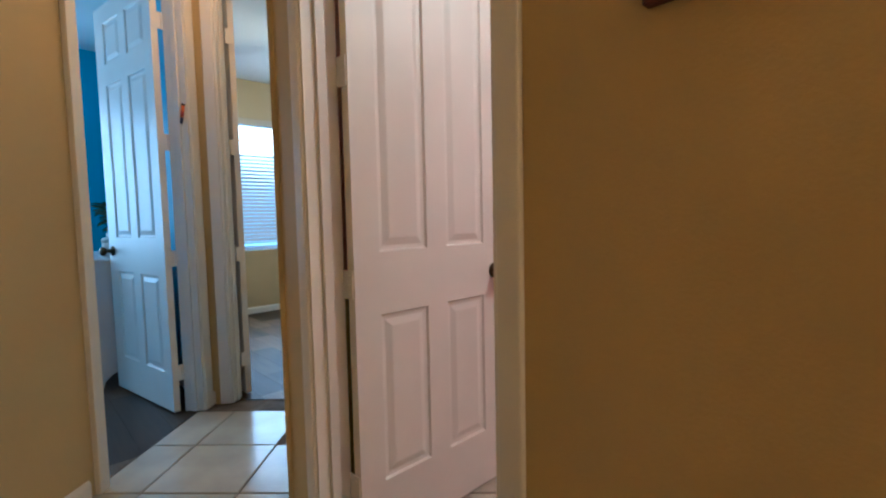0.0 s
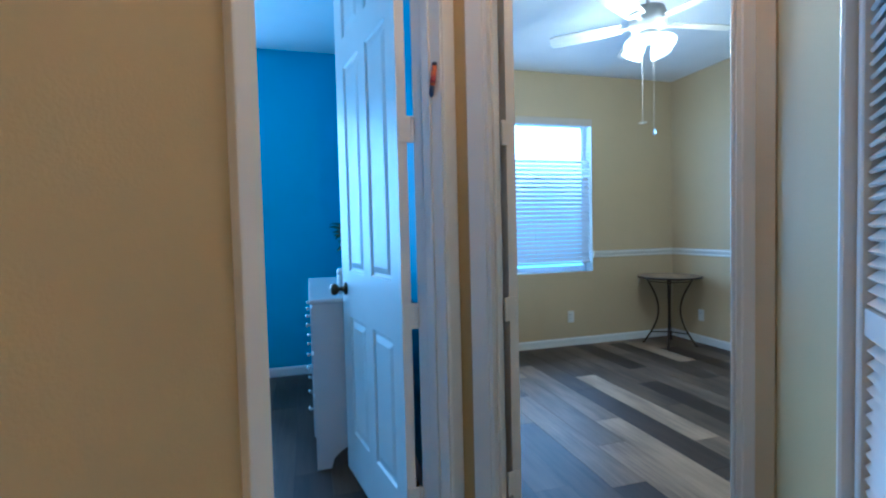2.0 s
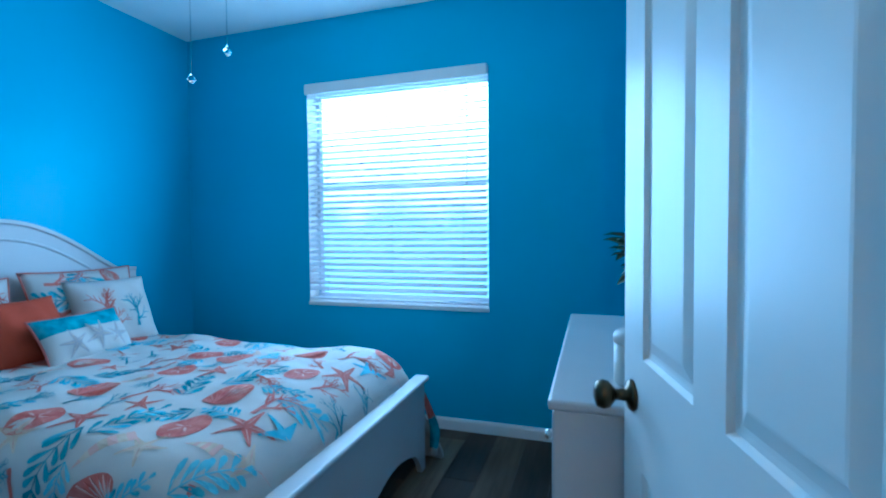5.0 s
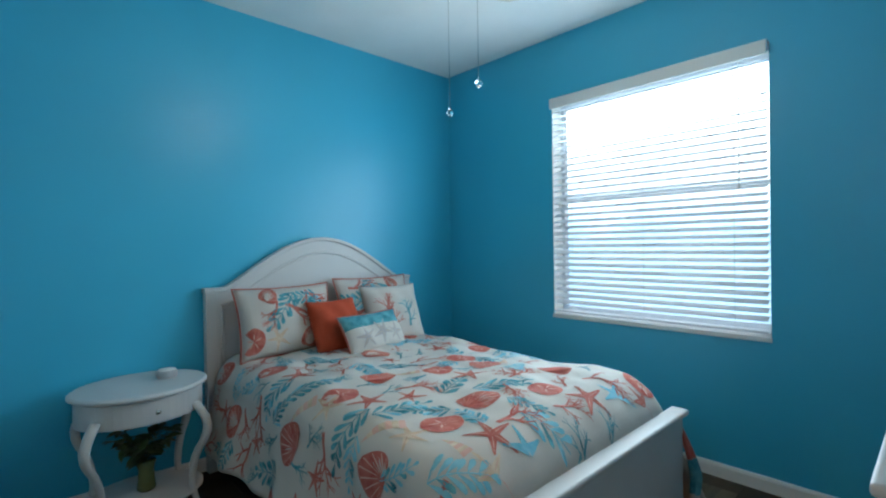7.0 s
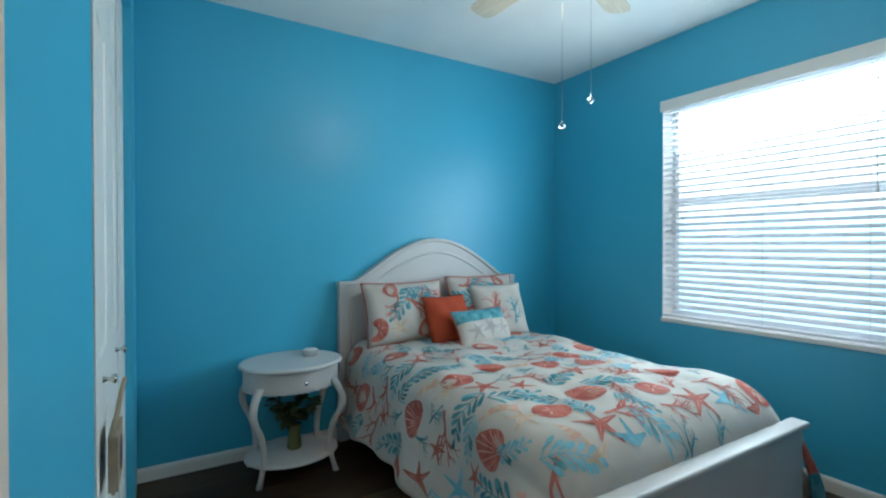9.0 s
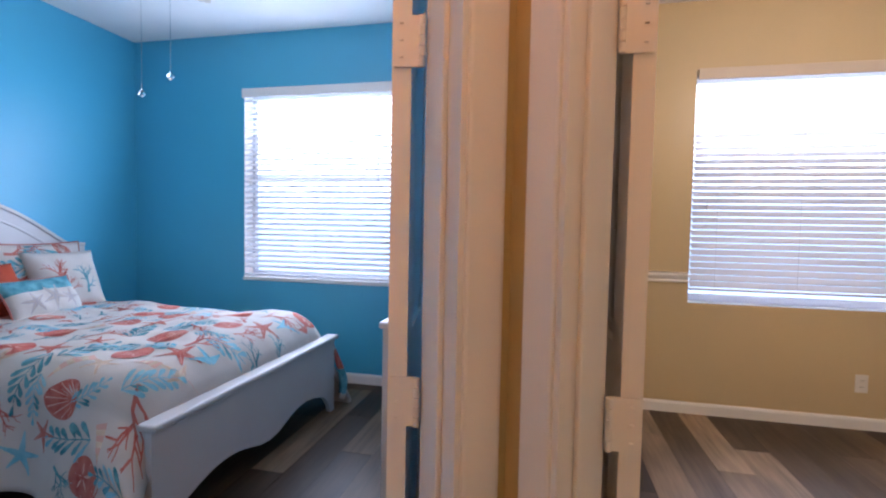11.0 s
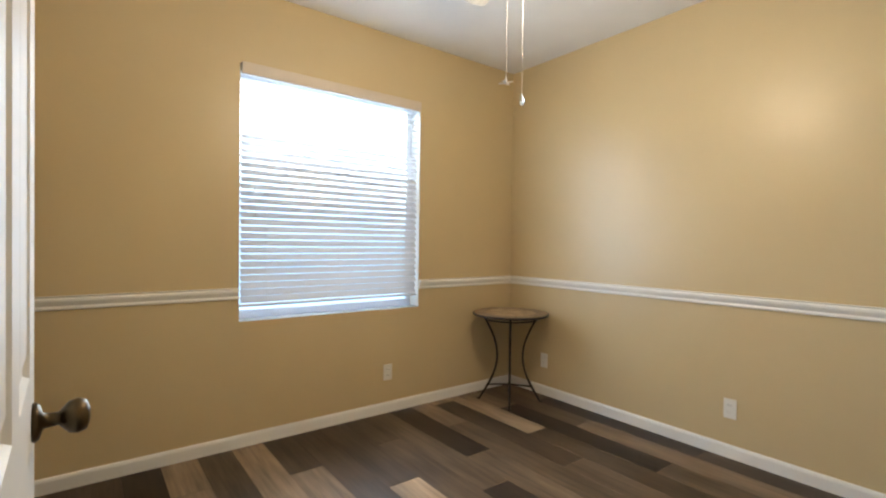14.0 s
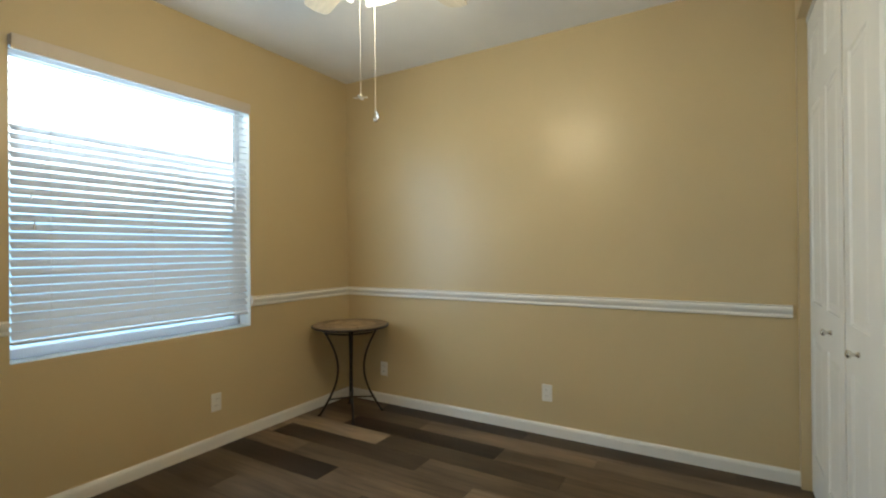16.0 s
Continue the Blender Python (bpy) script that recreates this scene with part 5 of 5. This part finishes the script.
# canvas bag that hangs on a closet knob
bag = thing("hanging_bag", pose(-1.12, BY0 - 0.005, 0.60), "small beige canvas bag hung on a closet knob", "bag")
bm = bmesh.new()
add_prism(bm, [(-0.10, -0.012), (0.10, -0.012), (0.10, 0.012), (-0.10, 0.012)], 0.0, 0.17)
bmesh.ops.bevel(bm, geom=bm.edges[:], offset=0.008, segments=2, affect="EDGES")
part("pouch", bm, BAG, bag)
part("print", lathe([(0.001, 0.0), (0.05, 0.001), (0.05, 0.002)], 20), BAG_DARK, bag, "dark round print").matrix_basis = pose(0, 0.0125, 0.085, -90)
part("strap", sweep([(-0.09, 0, 0.17), (-0.03, 0.014, 0.26), (0, 0.024, 0.30), (0.03, 0.014, 0.26), (0.09, 0, 0.17)], circle(0.006, 6), up=(0, 1, 0)), BAG, bag, smooth=True)


# tan room: small round table
def bistro_table():
    th = thing("side_table", pose(3.80, 5.335, 0, 0, 0, 0), "round mosaic-topped table with curved black iron legs", "table")
    zt = 0.688
    part("tabletop", lathe([(0.288, zt - 0.016), (0.296, zt - 0.010), (0.296, zt - 0.002), (0.288, zt)], 40), IRON, th, "dark iron rim")
    for i in range(20):
        a0, a1 = radians(18 * i + 0.6), radians(18 * i + 17.4)
        part("tile", prism([(r * math.cos(a), r * math.sin(a)) for r, a in ((0.20, a0), (0.284, a0), (0.284, (a0 + a1) / 2), (0.284, a1), (0.20, a1), (0.20, (a0 + a1) / 2))], zt, zt + 0.004), MOSAIC_DARK, th)
    for i in range(12):
        a0, a1 = radians(30 * i + 1), radians(30 * i + 29)
        part("tile", prism([(r * math.cos(a), r * math.sin(a)) for r, a in ((0.08, a0), (0.196, a0), (0.196, (a0 + a1) / 2), (0.196, a1), (0.08, a1), (0.08, (a0 + a1) / 2))], zt, zt + 0.004), MOSAIC, th)
    part("tile", lathe([(0.077, zt), (0.077, zt + 0.004)], 24), MOSAIC, th)
    part("apron_ring", sweep([(0.205 * math.cos(radians(10 * i)), 0.205 * math.sin(radians(10 * i)), zt - 0.045) for i in range(37)], circle(0.006, 6)), IRON, th, smooth=True)
    for k in range(4):
        a = radians(45 + 90 * k)
        path = []
        for i in range(17):
            t = i / 16
            r = 0.215 - 0.128 * math.sin(math.pi * t) + 0.024 * t
            path.append((r * math.cos(a), r * math.sin(a), (zt - 0.016) * (1 - t)))
        part("leg", sweep(path, circle(0.0085, 8), up=(-math.sin(a), math.cos(a), 0)), IRON, th, smooth=True)
        part("foot", lathe([(0.014, 0), (0.014, 0.008), (0.009, 0.014)], 10, None, (path[-1][0], path[-1][1], 0)), IRON, th)
    for k in range(2):
        a = radians(45 + 90 * k)
        b = a + math.pi
        part("brace", sweep([(0.175 * math.cos(a), 0.175 * math.sin(a), 0.115), (0, 0, 0.115 + 0.012 * k), (0.175 * math.cos(b), 0.175 * math.sin(b), 0.115)], circle(0.006, 6)), IRON, th, smooth=True)


bistro_table()

# hall: marker-shaped toy on the blue room's door jamb
toy = thing("toy_marker", pose(*D(2.694, 1.592), 1.70, 0, 0, -45) @ pose(0, 0, 0, 0, 9), "small orange and blue toy marker stuck on the jamb", "toy")
TOY_ORANGE = material("orange_plastic", (0.62, 0.13, 0.02), 0.4, vary=0.05)
TOY_BLUE = material("navy_plastic", (0.015, 0.03, 0.10), 0.4, vary=0.05)
TOY_RED = material("red_plastic", (0.30, 0.02, 0.02), 0.4, vary=0.05)
part("barrel", lathe([(0.0085, -0.02), (0.0085, 0.045)], 12), TOY_ORANGE, toy, smooth=True).location = (0, -0.009, 0)
part("cap", lathe([(0.009, 0.045), (0.009, 0.056)], 12), BLACK_SHADE, toy, "black cap", smooth=True).location = (0, -0.009, 0)
part("band", lathe([(0.0092, -0.012), (0.0092, 0.012)], 12), TOY_RED, toy, "dark red band", smooth=True).location = (0, -0.009, 0)
part("tip", lathe([(0.002, -0.058), (0.008, -0.048), (0.0085, -0.02)], 12), TOY_BLUE, toy, "navy blue tip", smooth=True).location = (0, -0.009, 0)

# hall: lower edge of a small picture
frame_thing = thing("picture_frame", pose(0.667, 0.275, 1.378, 0, 0, -90), "small dark red wooden picture frame on the hall wall", "picture")
RED_WOOD = material("dark_red_wood", (0.10, 0.02, 0.012), 0.4, vary=0.15, scale=20, stretch=(1, 6, 6))
for x0, x1, z0, z1 in ((-0.12, 0.12, 0, 0.025), (-0.12, 0.12, 0.295, 0.32), (-0.12, -0.095, 0.025, 0.295), (0.095, 0.12, 0.025, 0.295)):
    part("frame_rail", box(x0, x1, -0.018, 0, z0, z1, 0.003, 1), RED_WOOD, frame_thing)
part("picture", box(-0.095, 0.095, -0.006, -0.002, 0.025, 0.295), MOSAIC, frame_thing, "plain brown picture")

# hall and pink room ceiling lamps: unseen fixtures, added to go with the fill bulbs
for x, y in ((0.51, -1.1), (0.84, 2.36), (1.9, 0.1)):
    lamp = thing("unseen_ceiling_lamp", pose(x, y, H), "unseen lit round flush ceiling lamp, added for fill light", "lamp")
    part("base", lathe([(0.15, -0.02), (0.15, 0)], 28), GLOSS_WHITE, lamp)
    part("glass", lathe([(0.02, -0.10), (0.09, -0.085), (0.13, -0.05), (0.145, -0.02)], 28), LAMP_GLASS, lamp, "lit frosted glass", smooth=True).visible_shadow = False

# pink room: green lower wall and flower decals
tagged(part("wainscot_paint", box(0.80, 3.2, 1.479, 1.4845, 0.0, 0.90), GREEN), "olive green painted lower wall", "wall", kind="structure")


def petal_decal(x, z, radius, count, mat, center_mat, label, turn=0.0, width=0.34, second=None, lift=0.0):
    th = thing("flower_decal", pose(x, 1.478 - lift, z), label, "wall decal")
    for i in range(count):
        a = 2 * math.pi * i / count + turn
        d, n = (math.cos(a), math.sin(a)), (-math.sin(a), math.cos(a))
        pts = []
        for k in range(14):
            b = 2 * math.pi * k / 14
            r, w = radius * (0.60 + 0.40 * math.cos(b)), radius * width * math.sin(b)
            pts.append((d[0] * r + n[0] * w, d[1] * r + n[1] * w))
        bm = prism(pts, -0.0006, 0.0)
        ob = part("petal", bm, second if second and i % 2 else mat, th)
        ob.matrix_basis = pose(0, -0.0002 * i, 0, 90)
    for r, m, k in ((0.30, center_mat, 1), (0.12, second or mat, 2)):
        ob = part("flower_center", lathe([(radius * r, -0.0004), (radius * r, 0.0004)], 20), m, th)
        ob.matrix_basis = pose(0, -0.0018 - 0.001 * k, 0, 90)
    return th


DEC_ORANGE = material("orange_decal", (0.72, 0.10, 0.02), 0.6, vary=0.05)
DEC_WHITE = material("white_decal", (0.75, 0.70, 0.64), 0.6, vary=0.03)
DEC_PLUM = material("plum_decal", (0.22, 0.03, 0.07), 0.6, vary=0.08)
DEC_VIOLET = material("violet_decal", (0.13, 0.07, 0.17), 0.6, vary=0.08)
DEC_PINK = material("pink_decal", (0.70, 0.15, 0.20), 0.6, vary=0.05)


def leaf_decal(x, z, length, turn, mat, label, heart=False, narrow=0.62):
    """A pointed leaf, or a long heart with a small white flower on it."""
    th = thing("flower_decal", pose(x, 1.4775, z), label, "wall decal")
    c, s = math.cos(turn), math.sin(turn)
    pts = []
    for k in range(28):
        b = 2 * math.pi * k / 28
        u = 0.5 - 0.5 * math.cos(b)
        w = 0.5 * math.sin(b) * (1 - 0.55 * u if heart else narrow)
        u -= 0.16 * math.exp(-(w / 0.10) ** 2) * (-1 if heart and u < 0.3 else 0)
        pts.append((length * (u * c - w * s), length * (u * s + w * c)))
    part("petal", prism(pts, -0.0006, 0.0), mat, th).matrix_basis = pose(0, 0, 0, 90)
    if heart:
        for k in range(5):
            a = 2 * math.pi * k / 5
            bm = lathe([(length * 0.085, -0.0006), (length * 0.085, 0.0)], 12, None, (length * (0.34 * c + 0.10 * math.cos(a)), length * (0.34 * s + 0.10 * math.sin(a)), 0))
            part("petal", bm, DEC_WHITE, th, "white petal").matrix_basis = pose(0, -0.001, 0, 90)
        bm = lathe([(length * 0.06, -0.0006), (length * 0.06, 0.0)], 12, None, (length * 0.34 * c, length * 0.34 * s, 0))
        part("flower_center", bm, DEC_GREEN, th).matrix_basis = pose(0, -0.0018, 0, 90)


DEC_GREEN = material("light_green_decal", (0.36, 0.36, 0.12), 0.6, vary=0.05)
orange_flower = petal_decal(2.01, 0.58, 0.19, 6, DEC_ORANGE, DEC_WHITE, "orange six-petal flower wall decal", 1.45, 0.22)
part("stem", box(-0.026, -0.014, -0.0005, 0.0003, -0.46, -0.12), DEC_GREEN, orange_flower, "thin green stem")
petal_decal(1.84, 1.755, 0.235, 4, DEC_WHITE, DEC_WHITE, "white outline of the large flower decal", 0.78, 0.46)
petal_decal(1.84, 1.755, 0.222, 4, DEC_ORANGE, DEC_WHITE, "large orange flower wall decal", 0.78, 0.42, lift=0.0015)
petal_decal(1.84, 1.755, 0.155, 8, DEC_WHITE, DEC_PINK, "white inner ring of the flower decal", 0.2, 0.3, lift=0.003)
petal_decal(1.84, 1.755, 0.07, 6, DEC_PINK, DEC_GREEN, "pink and green middle of the flower decal", 0.2, 0.4, second=DEC_ORANGE, lift=0.0052)
leaf_decal(1.99, 1.63, 0.215, -1.45, DEC_PLUM, "plum heart-shaped wall decal with a white flower", True)
leaf_decal(1.98, 1.86, 0.205, 0.9, DEC_PLUM, "plum heart-shaped wall decal with a white flower", True)
petal_decal(2.20, 1.20, 0.16, 8, DEC_VIOLET, DEC_WHITE, "violet and green flower wall decal", 0.3, 0.15, second=DEC_GREEN)
leaf_decal(1.975, 0.16, 0.24, 2.3, DEC_PINK, "pink leaf wall decal", narrow=0.45)
leaf_decal(2.005, 0.16, 0.28, 1.05, DEC_PINK, "pink leaf wall decal", narrow=0.35)
# dark shadow-like chair at the edge of the doorway view, built as a round drum
CHAIR = material("dark_brown_chair_shade", (0.05, 0.03, 0.02), 0.8, vary=0.2, scale=14)
ch = thing("dark_chair_shape", pose(2.36, 1.25, 0), "dark brown shadow-like chair shape by the pink wall", "bin")
part("body", lathe([(0.17, 0.0), (0.19, 0.03), (0.20, 0.45), (0.185, 0.52)], 24), CHAIR, ch, smooth=True)
part("rim", lathe([(0.187, 0.515), (0.197, 0.525), (0.187, 0.535)], 24), IRON, ch, smooth=True)


# floor pieces: planks in both bedrooms, diagonal tiles in the hall and the pink room
def clip(poly, a, b):
    """Keep the side of the line a to b that lies on its left."""
    out = []
    for i, p in enumerate(poly):
        q = poly[(i + 1) % len(poly)]
        sp_ = (b[0] - a[0]) * (p[1] - a[1]) - (b[1] - a[1]) * (p[0] - a[0])
        sq_ = (b[0] - a[0]) * (q[1] - a[1]) - (b[1] - a[1]) * (q[0] - a[0])
        if sp_ >= 0:
            out.append(p)
        if sp_ * sq_ < 0:
            f = sp_ / (sp_ - sq_)
            out.append((p[0] + f * (q[0] - p[0]), p[1] + f * (q[1] - p[1])))
    return out


def area(poly):
    return abs(sum(p[0] * q[1] - q[0] * p[1] for p, q in zip(poly, poly[1:] + poly[:1]))) / 2


def piece(name, poly, z0, z1, mat, parent, edge):
    """One floor piece with a small chamfer; its own origin in its middle."""
    cx, cy = sum(p[0] for p in poly) / len(poly), sum(p[1] for p in poly) / len(poly)
    bm = bmesh.new()
    rings = []
    for shrink, z in ((0, z0), (0, z1 - edge), (edge, z1)):
        ring = []
        for x, y in poly:
            d = Vector((cx - x, cy - y))
            d = d.normalized() * shrink * 1.3 if d.length > 1e-6 else d
            ring.append(bm.verts.new((x + d.x - cx, y + d.y - cy, z)))
        rings.append(ring)
    n = len(poly)
    for a, b in zip(rings, rings[1:]):
        for i in range(n):
            bm.faces.new((a[i], a[(i + 1) % n], b[(i + 1) % n], b[i]))
    bm.faces.new(rings[-1])
    ob = part(name, bm, mat, parent)
    ob.location = (cx, cy, 0)


def planks(parent, x0, x1, y0, y1, cuts, seed, seam, ends, tones):
    """Rows of boards along y; seam is the edge of row 0, and ends give a joint in some rows with the tones beyond and before it."""
    r = random.Random(seed)
    w, ln, gap = 0.178, 1.2, 0.0006
    row = math.floor((x0 - seam) / w)
    while seam + row * w < x1:
        x = seam + row * w
        joint, far, near = ends.get(row, (y0 + r.uniform(0, ln), "", ""))
        k = -4
        while joint + k * ln < y1:
            y = joint + k * ln
            tone = {0: far, -1: near}.get(k, "") or r.choice(tones)
            poly = [(max(x, x0) + gap, max(y, y0) + gap), (min(x + w, x1) - gap, max(y, y0) + gap), (min(x + w, x1) - gap, min(y + ln, y1) - gap), (max(x, x0) + gap, min(y + ln, y1) - gap)]
            if min(y + ln, y1) > y0 + 0.02 and min(x + w, x1) > max(x, x0) + 0.01:
                for a, b in cuts:
                    poly = clip(poly, a, b) if poly else poly
                if len(poly) > 2 and area(poly) > 0.004:
                    piece("plank", poly, -0.004, 0.0, PLANKS[tone], parent, 0.0006)
            k += 1
        row += 1


BLUE_ROWS = {0: (4.58, "mid", "dark"), -1: (5.05, "dark", "dark"), 1: (4.84, "dark", "mid"), -2: (4.3, "mid", "dark")}
TAN_ROWS = {
    -2: (5.26, "pale", "mid"), -1: (4.49, "mid", "pale"), 0: (4.87, "pale", "mid"), 1: (5.158, "mid", "pale"), 2: (4.471, "mid", "dark"),
    3: (4.749, "mid", "pale"), 4: (5.22, "mid", "mid"), 5: (4.45, "mid", "dark"), 6: (4.78, "dark", "mid"), 7: (3.99, "mid", "pale"),
    8: (4.375, "dark", "mid"), 9: (4.80, "pale", "mid"), 10: (4.04, "dark", "mid"), 11: (4.7, "mid", "mid"), 12: (4.0, "dark", "mid"),
}
# same flooring in both rooms; the blue room's shade is put in as darker tones
planks(bpy.data.objects["floor_blue"], BX0, BX1 + 0.03, BY0 - 0.04, BY1, [(D(1.5, 1.605), D(3.0, 1.605))], 21, -0.11, BLUE_ROWS, ("dark", "dark", "mid"))
planks(bpy.data.objects["floor_tan"], GX0 - 0.03, GX1, GY0, GY1, [(D(2.862, 2.0), D(2.862, 0.0))], 8, 1.829, TAN_ROWS, ("dark", "mid", "mid", "mid", "pale"))

PITCH, GAP = 0.405, 0.004
hall = bpy.data.objects["floor_hall"]
for i in range(-12, 11):
    for j in range(-15, 7):
        u0, v0 = 2.284 + i * PITCH, 1.388 + j * PITCH
        poly = [D(u0 + GAP, v0 + GAP), D(u0 + PITCH - GAP, v0 + GAP), D(u0 + PITCH - GAP, v0 + PITCH - GAP), D(u0 + GAP, v0 + PITCH - GAP)]
        for a, b in ((D(2.858, 0), D(2.858, 2)), (D(3, 1.60), D(0, 1.60)), ((3.2, 0), (3.2, 1)), ((1, 1.55), (0, 1.55)), ((-0.47, 1), (-0.47, 0)), ((0, -1.6), (1, -1.6))):
            if a == (1, 1.55):
                if not poly or min(p[0] for p in poly) < 0.70:
                    continue
            poly = clip(poly, a, b) if poly else poly
        if len(poly) > 2 and area(poly) > 0.003:
            cx = sum(p[0] for p in poly) / len(poly)
            cy = sum(p[1] for p in poly) / len(poly)
            if (cx > 0.72 and cy > 1.57 and (cy - cx) / R2 < 0.66):
                continue
            piece("tile", poly, -0.006, 0.0, TILE, hall, 0.0025)
